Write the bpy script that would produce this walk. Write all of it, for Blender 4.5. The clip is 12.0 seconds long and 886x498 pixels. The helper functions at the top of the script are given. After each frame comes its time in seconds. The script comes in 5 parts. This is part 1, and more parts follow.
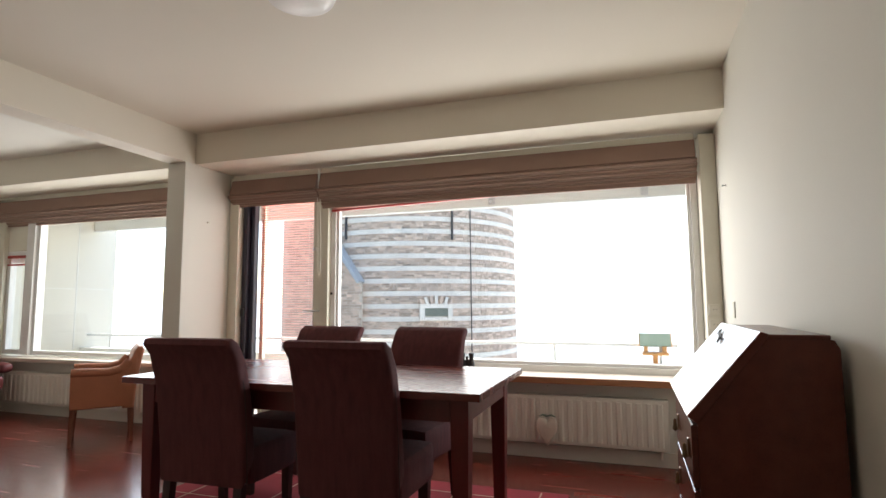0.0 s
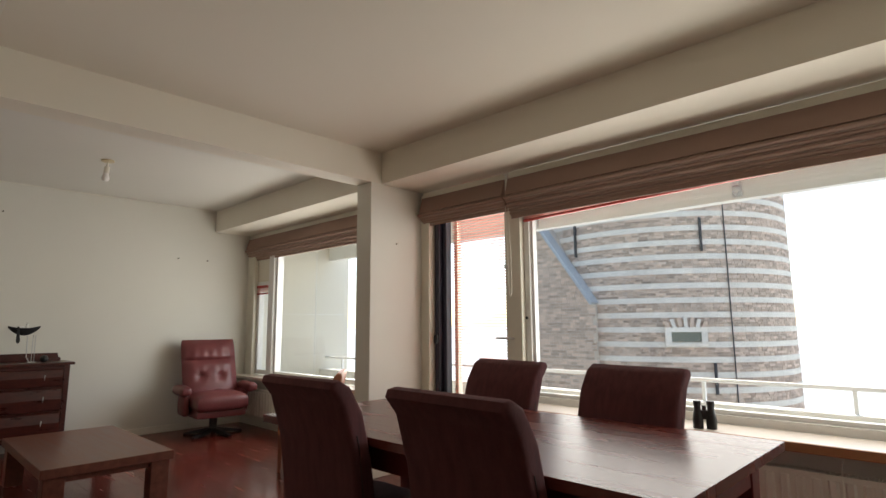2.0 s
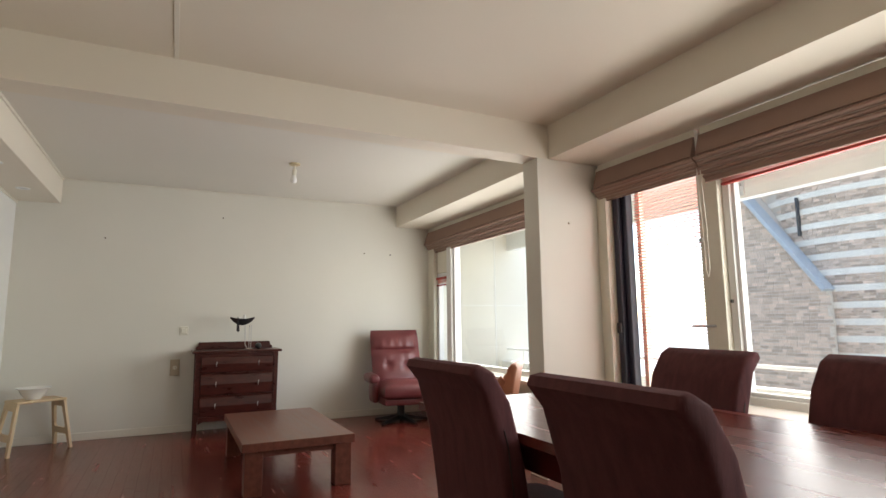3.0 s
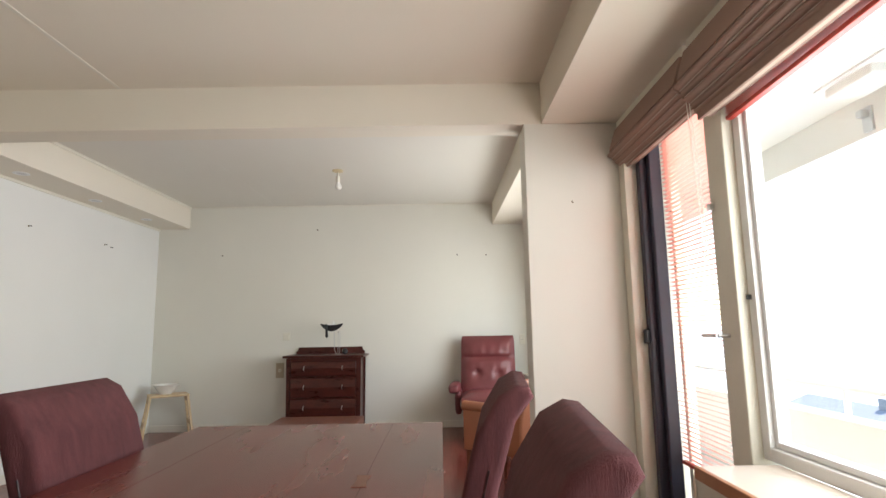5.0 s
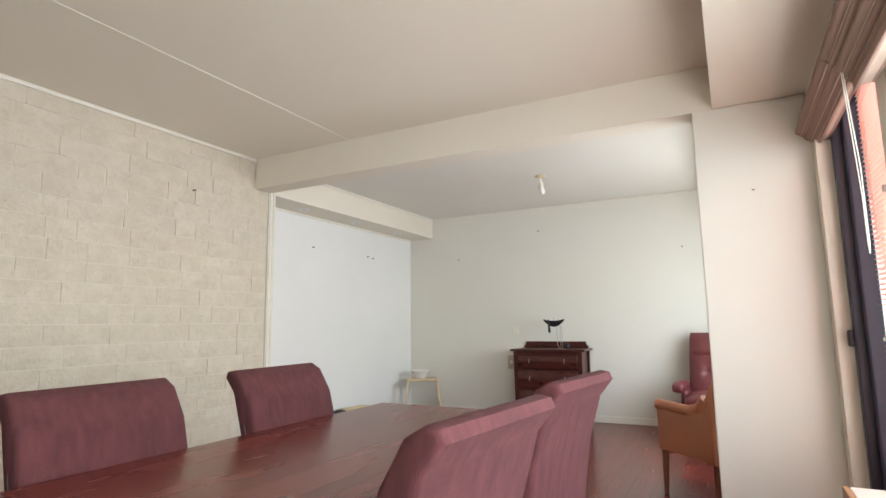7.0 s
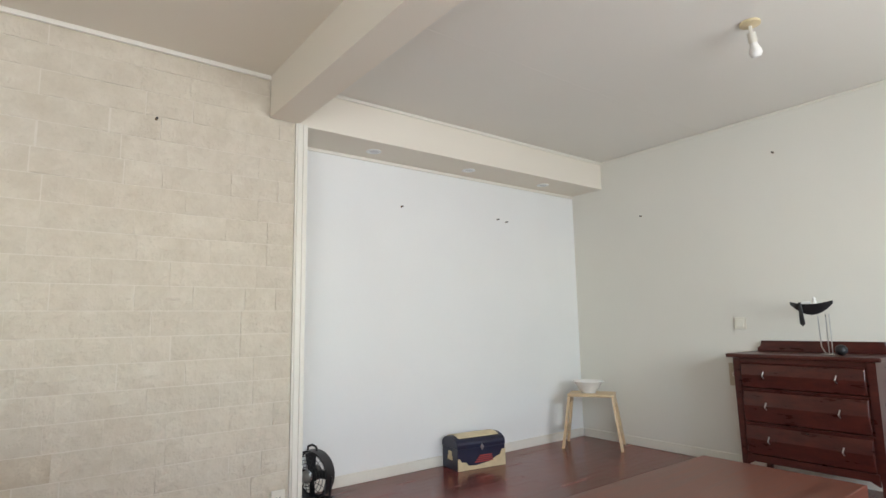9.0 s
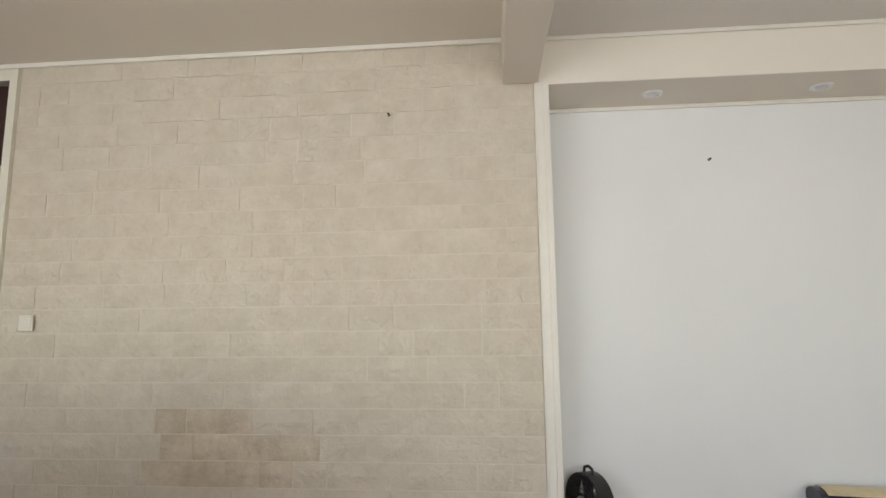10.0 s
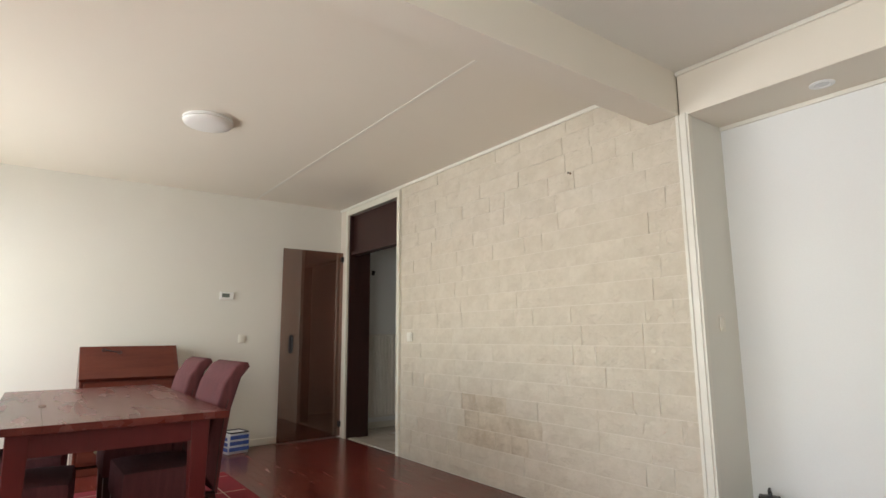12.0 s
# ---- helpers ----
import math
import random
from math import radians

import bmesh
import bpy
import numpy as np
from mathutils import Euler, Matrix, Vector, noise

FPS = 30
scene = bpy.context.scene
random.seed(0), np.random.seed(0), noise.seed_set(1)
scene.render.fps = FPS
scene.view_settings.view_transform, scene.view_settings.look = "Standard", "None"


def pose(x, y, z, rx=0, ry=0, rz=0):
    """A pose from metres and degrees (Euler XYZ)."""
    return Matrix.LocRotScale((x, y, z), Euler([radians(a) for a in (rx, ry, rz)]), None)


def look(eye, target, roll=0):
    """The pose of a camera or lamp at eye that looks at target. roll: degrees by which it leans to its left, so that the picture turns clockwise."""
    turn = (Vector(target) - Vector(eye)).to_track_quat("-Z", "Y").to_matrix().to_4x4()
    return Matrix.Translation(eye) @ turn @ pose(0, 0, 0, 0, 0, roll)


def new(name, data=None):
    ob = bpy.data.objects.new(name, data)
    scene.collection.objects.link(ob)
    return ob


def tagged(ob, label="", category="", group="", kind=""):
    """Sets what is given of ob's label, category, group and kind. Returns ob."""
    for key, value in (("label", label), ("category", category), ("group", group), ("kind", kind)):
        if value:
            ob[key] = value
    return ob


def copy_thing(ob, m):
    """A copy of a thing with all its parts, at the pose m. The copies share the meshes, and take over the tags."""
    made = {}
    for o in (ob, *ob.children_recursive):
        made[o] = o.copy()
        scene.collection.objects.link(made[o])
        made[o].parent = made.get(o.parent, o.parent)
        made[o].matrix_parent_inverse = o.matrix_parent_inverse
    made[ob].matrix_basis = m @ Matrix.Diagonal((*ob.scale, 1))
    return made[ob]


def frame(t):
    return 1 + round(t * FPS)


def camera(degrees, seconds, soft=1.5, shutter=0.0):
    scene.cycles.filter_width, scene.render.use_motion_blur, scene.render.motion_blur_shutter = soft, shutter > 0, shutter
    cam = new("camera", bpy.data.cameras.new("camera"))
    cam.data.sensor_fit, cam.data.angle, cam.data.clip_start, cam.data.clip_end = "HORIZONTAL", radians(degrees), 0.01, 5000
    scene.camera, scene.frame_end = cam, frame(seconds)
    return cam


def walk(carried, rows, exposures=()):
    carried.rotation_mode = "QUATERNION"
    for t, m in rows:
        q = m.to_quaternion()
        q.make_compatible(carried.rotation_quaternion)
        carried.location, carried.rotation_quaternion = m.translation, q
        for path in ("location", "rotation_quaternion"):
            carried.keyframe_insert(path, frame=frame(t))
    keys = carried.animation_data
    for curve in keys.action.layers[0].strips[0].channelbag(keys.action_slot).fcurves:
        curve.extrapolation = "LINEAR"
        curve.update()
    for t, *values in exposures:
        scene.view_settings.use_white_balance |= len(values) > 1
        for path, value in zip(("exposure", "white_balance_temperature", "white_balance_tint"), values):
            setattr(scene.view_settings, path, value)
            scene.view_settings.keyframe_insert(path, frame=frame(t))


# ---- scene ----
cam = camera(78.0, 12.0)


PATH = [
    (0, (3.578, -0.123, 1.145), (2.939, 1.762, 1.339), -0.3),
    (0.5, (3.534, 0.209, 1.139), (2.792, 2.053, 1.363), -0.3),
    (0.7, (3.483, 0.319, 1.135), (2.675, 2.135, 1.354), -0.5),
    (1, (3.432, 0.487, 1.136), (2.539, 2.261, 1.369), -0.4),
    (1.5, (3.529, 0.714, 1.186), (2.523, 2.425, 1.433), -0.7),
    (2, (3.512, 0.775, 1.176), (2.132, 2.196, 1.453), -0.4),
    (2.5, (3.491, 0.839, 1.158), (1.841, 1.934, 1.437), -0.3),
    (3, (3.337, 1.095, 1.114), (1.557, 1.967, 1.381), -0.6),
    (3.1, (3.281, 1.188, 1.104), (1.484, 2.025, 1.373), -0.3),
    (3.2, (3.222, 1.28, 1.112), (1.405, 2.072, 1.379), -0.7),
    (5, (3.237, 3.01, 1.128), (1.258, 3.022, 1.413), -1.0),
    (5.5, (3.542, 3.264, 1.152), (1.637, 2.737, 1.454), -0.6),
    (6, (3.676, 3.467, 1.183), (1.834, 2.741, 1.47), -0.6),
    (6.5, (3.682, 3.632, 1.164), (1.892, 2.785, 1.446), -0.6),
    (6.7, (3.615, 3.676, 1.16), (1.843, 2.79, 1.438), -0.7),
    (8.3, (1.931, 3.415, 1.117), (0.271, 2.328, 1.366), -1.2),
    (8.5, (1.651, 3.355, 1.132), (0.086, 2.137, 1.386), -1.0),
    (9, (1.109, 3.207, 1.094), (-0.088, 1.628, 1.364), -1.0),
    (9.5, (0.726, 2.988, 1.147), (0.209, 1.069, 1.377), -0.7),
    (10, (0.088, 2.841, 1.089), (0.258, 0.867, 1.358), -0.6),
    (10.1, (-0.009, 2.812, 1.08), (0.253, 0.849, 1.361), -0.7),
    (10.5, (-0.457, 2.686, 1.055), (0.166, 0.809, 1.354), -0.6),
    (11, (-0.923, 2.603, 1.109), (-0.025, 0.839, 1.392), -0.5),
    (11.2, (-1.093, 2.618, 1.124), (-0.097, 0.907, 1.407), -0.7),
    (11.5, (-1.352, 2.735, 1.188), (-0.134, 1.175, 1.472), -0.8),
    (12, (-1.787, 2.874, 1.126), (-0.196, 1.702, 1.438), -0.4),
]
walk(cam, [(t, look(eye, target, roll)) for t, eye, target, roll in PATH],
     exposures=[(0, 1.88, 6650, 10), (1, 1.6, 6750, 10), (1.5, 1.5, 6900, 10), (2, 1.42, 7000, 10), (2.5, 1.7, 6950, 10), (3.1, 2.02, 6750, 10), (5, 2.22, 6550, 9), (5.5, 2.15, 6600, 10),
                (6.5, 2.42, 6400, 9), (8.5, 2.45, 6150, 8), (9.5, 2.3, 6250, 8), (10.5, 2.15, 6600, 9), (11.5, 2.33, 6600, 9), (12, 2.42, 6550, 9)])

# ---- world, sun, exposure ----
world = bpy.data.worlds.new("sky")
scene.world = world
world.use_nodes = True
wt = world.node_tree
bg = wt.nodes["Background"]
sky = wt.nodes.new("ShaderNodeTexSky")
sky.sky_type = "NISHITA"
sky.sun_disc = False
sky.sun_elevation = radians(57)
sky.sun_rotation = radians(337)
sky.dust_density = 0.6
sky.air_density = 1.0
sky.ozone_density = 1.0
wt.links.new(sky.outputs[0], bg.inputs[0])
bg.inputs[1].default_value = 0.15
sun_data = bpy.data.lights.new("sun", "SUN")
sun_data.energy, sun_data.angle, sun_data.color = 2.4, radians(0.6), (1.0, 0.95, 0.88)
sun = new("sun", sun_data)
sun.matrix_world = look((-5, 12, 20), (0, 0, 0))


def window_light(name, x0, x1, z0, z1, y, watts):
    """An area lamp added outside an opening to strengthen the skylight that enters."""
    d = bpy.data.lights.new(name, "AREA")
    d.shape, d.size, d.size_y, d.energy, d.color = "RECTANGLE", x1 - x0, z1 - z0, watts, (0.98, 0.97, 0.96)
    ob = new(name, d)
    ob.matrix_world = look(((x0 + x1) / 2, y, (z0 + z1) / 2), ((x0 + x1) / 2, y - 1, (z0 + z1) / 2 - 0.12))
    return ob


window_light("window_light_dining", 1.15, 4.0, 0.7, 2.0, 4.42, 13)
window_light("window_light_door", 0.26, 0.81, 0.4, 2.2, 4.42, 3.5)
window_light("window_light_living", -2.5, -0.3, 0.7, 2.0, 4.42, 11)


# ---- materials ----
def material(name, colour, rough=0.6, metal=0.0, vary=0.08, scale=6.0, fine=60.0, bump=0.15, dist=0.004, stretch=(1, 1, 1), coat=0.0, piece=0.0, island=0.0, second=None, polish=0.08):
    """A surface with stains at a large scale and grain and relief at a small one."""
    m = bpy.data.materials.new(name)
    m.use_nodes = True
    nt = m.node_tree
    n, l = nt.nodes, nt.links
    p = n["Principled BSDF"]
    co = n.new("ShaderNodeTexCoord")
    mp = n.new("ShaderNodeMapping")
    mp.inputs["Scale"].default_value = stretch
    l.new(co.outputs["Object"], mp.inputs["Vector"])
    big = n.new("ShaderNodeTexNoise")
    big.inputs["Scale"].default_value, big.inputs["Detail"].default_value = scale, 4
    small = n.new("ShaderNodeTexNoise")
    small.inputs["Scale"].default_value, small.inputs["Detail"].default_value = fine, 6
    small.inputs["Roughness"].default_value = 0.65
    vec = mp.outputs["Vector"]
    if piece or island:
        if piece:
            info = n.new("ShaderNodeObjectInfo")
            rnd = info.outputs["Random"]
        else:
            info = n.new("ShaderNodeNewGeometry")
            rnd = info.outputs["Random Per Island"]
        add = n.new("ShaderNodeVectorMath")
        add.operation = "MULTIPLY_ADD"
        comb = n.new("ShaderNodeCombineXYZ")
        for i in range(3):
            l.new(rnd, comb.inputs[i])
        l.new(comb.outputs[0], add.inputs[0])
        add.inputs[1].default_value = (31, 17, 23)
        l.new(vec, add.inputs[2])
        vec = add.outputs[0]
    l.new(vec, big.inputs["Vector"])
    l.new(vec, small.inputs["Vector"])
    mixn = n.new("ShaderNodeMath")
    mixn.operation = "MULTIPLY_ADD"
    mixn.inputs[1].default_value = 0.6
    half = n.new("ShaderNodeMath")
    half.operation = "MULTIPLY"
    half.inputs[1].default_value = 0.4
    l.new(small.outputs["Fac"], half.inputs[0])
    l.new(big.outputs["Fac"], mixn.inputs[0])
    l.new(half.outputs[0], mixn.inputs[2])
    ramp = n.new("ShaderNodeValToRGB")
    c = Vector(colour)
    c2 = Vector(second) if second else c
    ramp.color_ramp.elements[0].position, ramp.color_ramp.elements[1].position = 0.3, 0.7
    ramp.color_ramp.elements[0].color = (*[max(0, v) for v in c * (1 - vary)], 1)
    ramp.color_ramp.elements[1].color = (*[min(1, v) for v in c2 * (1 + vary)], 1)
    l.new(mixn.outputs[0], ramp.inputs["Fac"])
    out = ramp.outputs["Color"]
    if piece or island:
        hsv = n.new("ShaderNodeHueSaturation")
        rng = n.new("ShaderNodeMapRange")
        k = piece or island
        rng.inputs["To Min"].default_value, rng.inputs["To Max"].default_value = 1 - k, 1 + k
        l.new(rnd, rng.inputs["Value"])
        l.new(rng.outputs["Result"], hsv.inputs["Value"])
        l.new(out, hsv.inputs["Color"])
        out = hsv.outputs["Color"]
    l.new(out, p.inputs["Base Color"])
    rr = n.new("ShaderNodeMapRange")
    rr.inputs["To Min"].default_value, rr.inputs["To Max"].default_value = max(0.02, rough - polish), min(1, rough + polish)
    l.new(big.outputs["Fac"], rr.inputs["Value"])
    l.new(rr.outputs["Result"], p.inputs["Roughness"])
    p.inputs["Metallic"].default_value = metal
    p.inputs["Coat Weight"].default_value = coat
    p.inputs["Coat Roughness"].default_value = 0.12
    if bump:
        b = n.new("ShaderNodeBump")
        b.inputs["Strength"].default_value, b.inputs["Distance"].default_value = bump, dist
        l.new(small.outputs["Fac"], b.inputs["Height"])
        l.new(b.outputs["Normal"], p.inputs["Normal"])
    return m


def glass(name, tint=(1, 1, 1), see=0.92, rough=0.02):
    m = bpy.data.materials.new(name)
    m.use_nodes = True
    nt = m.node_tree
    nt.nodes.remove(nt.nodes["Principled BSDF"])
    t, g, mx = nt.nodes.new("ShaderNodeBsdfTransparent"), nt.nodes.new("ShaderNodeBsdfGlossy"), nt.nodes.new("ShaderNodeMixShader")
    t.inputs["Color"].default_value = (*tint, 1)
    g.inputs["Roughness"].default_value = rough
    mx.inputs[0].default_value = 1 - see
    nt.links.new(t.outputs[0], mx.inputs[1])
    nt.links.new(g.outputs[0], mx.inputs[2])
    nt.links.new(mx.outputs[0], nt.nodes["Material Output"].inputs["Surface"])
    return m


PLASTER = material("cream_plaster", (0.745, 0.725, 0.65), 0.75, vary=0.03, scale=1.2, fine=140, bump=0.12, dist=0.002)
WHITEWALL = material("white_plaster", (0.82, 0.825, 0.80), 0.75, vary=0.03, scale=1.3, fine=120, bump=0.12, dist=0.002)
CEIL = material("ceiling_paint", (0.79, 0.735, 0.63), 0.8, vary=0.025, scale=0.8, fine=160, bump=0.1, dist=0.002)
CEILGREY = material("ceiling_paint_living", (0.77, 0.745, 0.68), 0.8, vary=0.025, scale=0.8, fine=160, bump=0.1, dist=0.002)
TRIM = material("cream_trim_paint", (0.78, 0.75, 0.66), 0.45, vary=0.04, scale=5, fine=60, bump=0.05)
FRAME = material("window_frame_paint", (0.74, 0.71, 0.60), 0.42, vary=0.05, scale=6, fine=70, bump=0.05)
FRAMEWHITE = material("white_frame_paint", (0.82, 0.82, 0.80), 0.4, vary=0.03, scale=6, fine=70, bump=0.05)
STONE = material("split_stone", (0.61, 0.54, 0.42), 0.85, vary=0.05, scale=7, fine=26, bump=0.9, dist=0.014, piece=0.014, second=(0.66, 0.60, 0.49))
SOOT = material("stained_stone", (0.52, 0.43, 0.30), 0.85, vary=0.12, scale=6, fine=26, bump=0.9, dist=0.014, piece=0.03, second=(0.62, 0.55, 0.43))
MORTAR = material("pale_mortar", (0.70, 0.64, 0.54), 0.9, vary=0.05, scale=8, fine=90, bump=0.3)
PARQUET = material("red_parquet", (0.118, 0.018, 0.014), 0.26, vary=0.14, scale=3, fine=40, bump=0.05, dist=0.001, stretch=(0.5, 6, 6), piece=0.30, coat=0.15, second=(0.175, 0.036, 0.024), polish=0.04)
PARQUETREST = material("red_parquet_rest", (0.118, 0.018, 0.014), 0.26, vary=0.14, scale=3, fine=40, bump=0.05, dist=0.001, stretch=(0.5, 6, 6), island=0.30, coat=0.15, second=(0.175, 0.036, 0.024), polish=0.04)
GLUE = material("dark_floor_joint", (0.085, 0.020, 0.014), 0.7)
CHAIRCLOTH = material("burgundy_chenille", (0.090, 0.022, 0.025), 0.92, vary=0.25, scale=9, fine=120, bump=0.7, dist=0.004, stretch=(4, 4, 0.5), second=(0.115, 0.034, 0.036))
DARKLEG = material("dark_leg_wood", (0.035, 0.012, 0.010), 0.4, vary=0.2, scale=6, fine=50, stretch=(5, 5, 0.6))
TABLEWOOD = material("table_mahogany", (0.125, 0.020, 0.016), 0.27, vary=0.2, scale=4, fine=36, bump=0.0, dist=0.001, stretch=(0.5, 2.5, 2.5), second=(0.145, 0.034, 0.025), polish=0.03)
TABLEBASE = material("table_base_wood", (0.12, 0.014, 0.013), 0.38, vary=0.2, scale=5, fine=36, bump=0.06, dist=0.001, stretch=(4, 4, 0.6))
COFFEEWOOD = material("coffee_table_wood", (0.125, 0.042, 0.028), 0.33, vary=0.3, scale=4, fine=36, bump=0.06, dist=0.001, stretch=(0.5, 6, 6), second=(0.15, 0.055, 0.036))
TABLEWOOD.node_tree.nodes["Principled BSDF"].inputs["Specular IOR Level"].default_value = 0.4
COFFEEWOOD.node_tree.nodes["Principled BSDF"].inputs["Specular IOR Level"].default_value = 0.35
DESKWOOD = material("desk_mahogany", (0.105, 0.025, 0.018), 0.24, vary=0.08, scale=4, fine=36, bump=0.0, dist=0.001, stretch=(5, 0.6, 5), second=(0.135, 0.036, 0.022), polish=0.02)
DESKWOOD.node_tree.nodes["Principled BSDF"].inputs["Specular IOR Level"].default_value = 0.36
CHESTWOOD = material("chest_mahogany", (0.040, 0.009, 0.008), 0.3, vary=0.35, scale=7, fine=40, bump=0.06, dist=0.001, stretch=(4, 1.0, 4), second=(0.068, 0.015, 0.010))
LEATHER = material("oxblood_leather", (0.155, 0.038, 0.040), 0.38, vary=0.15, scale=5, fine=90, bump=0.25, dist=0.003)
TAN = material("tan_leather", (0.38, 0.145, 0.075), 0.5, vary=0.12, scale=5, fine=90, bump=0.25, dist=0.003)
TANLEG = material("tan_chair_leg_wood", (0.16, 0.055, 0.028), 0.4, vary=0.2, stretch=(5, 5, 0.6))
BIRCH = material("pale_birch", (0.62, 0.46, 0.27), 0.45, vary=0.12, scale=5, fine=50, stretch=(4, 4, 0.6), bump=0.05)
CERAMIC = material("white_ceramic", (0.82, 0.81, 0.77), 0.2, vary=0.03, bump=0.0)
BLACK = material("black_metal", (0.015, 0.015, 0.017), 0.4, vary=0.2, bump=0.1)
CHROME = material("brushed_metal", (0.60, 0.60, 0.60), 0.3, metal=1.0, vary=0.05, bump=0.05)
BRASS = material("dark_brass", (0.20, 0.14, 0.075), 0.4, metal=0.9, vary=0.2, bump=0.1)
BLINDPALE = material("pale_blind_cloth", (0.46, 0.36, 0.29), 0.9, vary=0.08, scale=8, fine=220, bump=0.2, dist=0.002)
TANPLATE = material("beige_socket_plate", (0.52, 0.44, 0.32), 0.45, vary=0.05, bump=0.0)
GABLEMORTAR = material("weathered_mortar", (0.60, 0.51, 0.42), 0.9, vary=0.1, scale=2, fine=14, bump=0.3)
FARROOF = material("far_slate_roof", (0.22, 0.23, 0.25), 0.8, vary=0.1, scale=2, fine=8)
BLINDCLOTH = material("mauve_brown_blind", (0.30, 0.195, 0.155), 0.9, vary=0.06, scale=8, fine=220, bump=0.12, dist=0.002)
REDSLAT = material("red_slat", (0.80, 0.44, 0.37), 0.4, vary=0.06, bump=0.0)
def translucent(m, colour, share):
    """Lets part of the light through, as thin lacquered slats do."""
    nt = m.node_tree
    t, mx = nt.nodes.new("ShaderNodeBsdfTranslucent"), nt.nodes.new("ShaderNodeMixShader")
    t.inputs["Color"].default_value = (*colour, 1)
    mx.inputs[0].default_value = share
    nt.links.new(nt.nodes["Principled BSDF"].outputs[0], mx.inputs[1])
    nt.links.new(t.outputs[0], mx.inputs[2])
    nt.links.new(mx.outputs[0], nt.nodes["Material Output"].inputs["Surface"])


translucent(REDSLAT, (0.92, 0.58, 0.50), 0.5)
REDRAIL = material("red_rail", (0.45, 0.05, 0.035), 0.4, vary=0.1, bump=0.0)
NAVY = material("navy_frame", (0.030, 0.030, 0.052), 0.4, vary=0.15, bump=0.05)
RADPAINT = material("radiator_enamel", (0.76, 0.73, 0.66), 0.35, vary=0.03, bump=0.03)
SILLWOOD = material("sill_wood", (0.42, 0.20, 0.095), 0.4, vary=0.15, scale=4, fine=40, stretch=(0.5, 5, 5), bump=0.05)
SILLTOP = material("sill_top", (0.70, 0.62, 0.53), 0.35, vary=0.06, scale=4, fine=50, bump=0.05)
RUGRED = material("red_rug_wool", (0.26, 0.022, 0.035), 0.95, vary=0.2, scale=8, fine=260, bump=0.8, dist=0.004)
RUGLINE = material("cream_rug_line", (0.55, 0.38, 0.30), 0.95, vary=0.1, fine=260, bump=0.6)
PLASTIC = material("ivory_plastic", (0.76, 0.73, 0.63), 0.4, vary=0.03, bump=0.0)
WHITEPLASTIC = material("white_plastic", (0.82, 0.82, 0.79), 0.35, vary=0.02, bump=0.0)
GREYSCREEN = material("grey_display", (0.12, 0.14, 0.12), 0.25, vary=0.05, bump=0.0)
DOORWOOD = material("dark_door_frame", (0.035, 0.012, 0.010), 0.4, vary=0.25, scale=5, fine=40, stretch=(5, 5, 0.5))
SMOKE = glass("smoked_glass", (0.50, 0.35, 0.30), 0.88, 0.03)
CLEAR = glass("clear_glass", (0.97, 0.98, 0.98), 0.95)
OPAL = material("opal_glass", (0.82, 0.80, 0.76), 0.3, vary=0.02, bump=0.0)
MARBLE = material("hall_marble", (0.55, 0.48, 0.40), 0.25, vary=0.12, scale=4, fine=20, bump=0.02)
# Haze is mixed into these colours: paler brick, duller stone, less contrast.
TOWERBRICK = material("hazed_old_brick", (0.50, 0.385, 0.30), 0.9, vary=0.10, scale=3, fine=14, bump=0.5, dist=0.02, stretch=(1, 1, 3), island=0.28, second=(0.64, 0.46, 0.35))
TOWERSTONE = material("hazed_tower_limestone", (0.77, 0.69, 0.59), 0.85, vary=0.14, scale=2, fine=12, bump=0.4, dist=0.02, island=0.1)
CONCRETE = material("balcony_paint", (0.78, 0.77, 0.72), 0.7, vary=0.05, scale=1.5, fine=60, bump=0.15)
PARTITION = material("partition_panel", (0.70, 0.65, 0.54), 0.7, vary=0.06, scale=1.2, fine=60, bump=0.15)
LEAD = material("blue_grey_lead", (0.40, 0.42, 0.44), 0.5, vary=0.12, scale=3, fine=20)
IRON = material("wall_anchor_iron", (0.05, 0.05, 0.055), 0.7, vary=0.2)
GREENROOF = material("green_roofing_felt", (0.18, 0.25, 0.20), 0.9, vary=0.15, fine=120, bump=0.4)
PINE = material("orange_pine", (0.70, 0.38, 0.15), 0.5, vary=0.15, stretch=(4, 4, 0.6))
NAVYBOX = material("dark_navy_card", (0.018, 0.020, 0.045), 0.35, vary=0.15, bump=0.0)
CREAMBOX = material("cream_print", (0.66, 0.55, 0.34), 0.5, vary=0.12, scale=20, bump=0.0)
REDPRINT = material("red_print", (0.40, 0.06, 0.05), 0.5, vary=0.1, bump=0.0)
BLUEPRINT = material("blue_print", (0.06, 0.12, 0.42), 0.5, vary=0.3, scale=20, bump=0.0)
WHITEPRINT = material("white_cloth", (0.75, 0.77, 0.80), 0.7, vary=0.06)
# Ground tinted pale so that it burns out to white, as in haze.
GROUND = material("haze_pale_ground", (0.62, 0.62, 0.59), 0.5, vary=0.06, scale=0.05, fine=0.5)
HEARTWHITE = material("glazed_heart", (0.72, 0.66, 0.58), 0.3, vary=0.08, scale=12)


# ---- building helpers ----
def bx(bm, x0, x1, y0, y1, z0, z1, bevel=0.0, seg=2):
    m = Matrix.Translation(((x0 + x1) / 2, (y0 + y1) / 2, (z0 + z1) / 2)) @ Matrix.Diagonal((x1 - x0, y1 - y0, z1 - z0, 1))
    vs = bmesh.ops.create_cube(bm, size=1, matrix=m)["verts"]
    if bevel:
        es = list({e for v in vs for e in v.link_edges})
        bmesh.ops.bevel(bm, geom=es, offset=bevel, segments=seg, affect="EDGES", profile=0.5)
    return vs


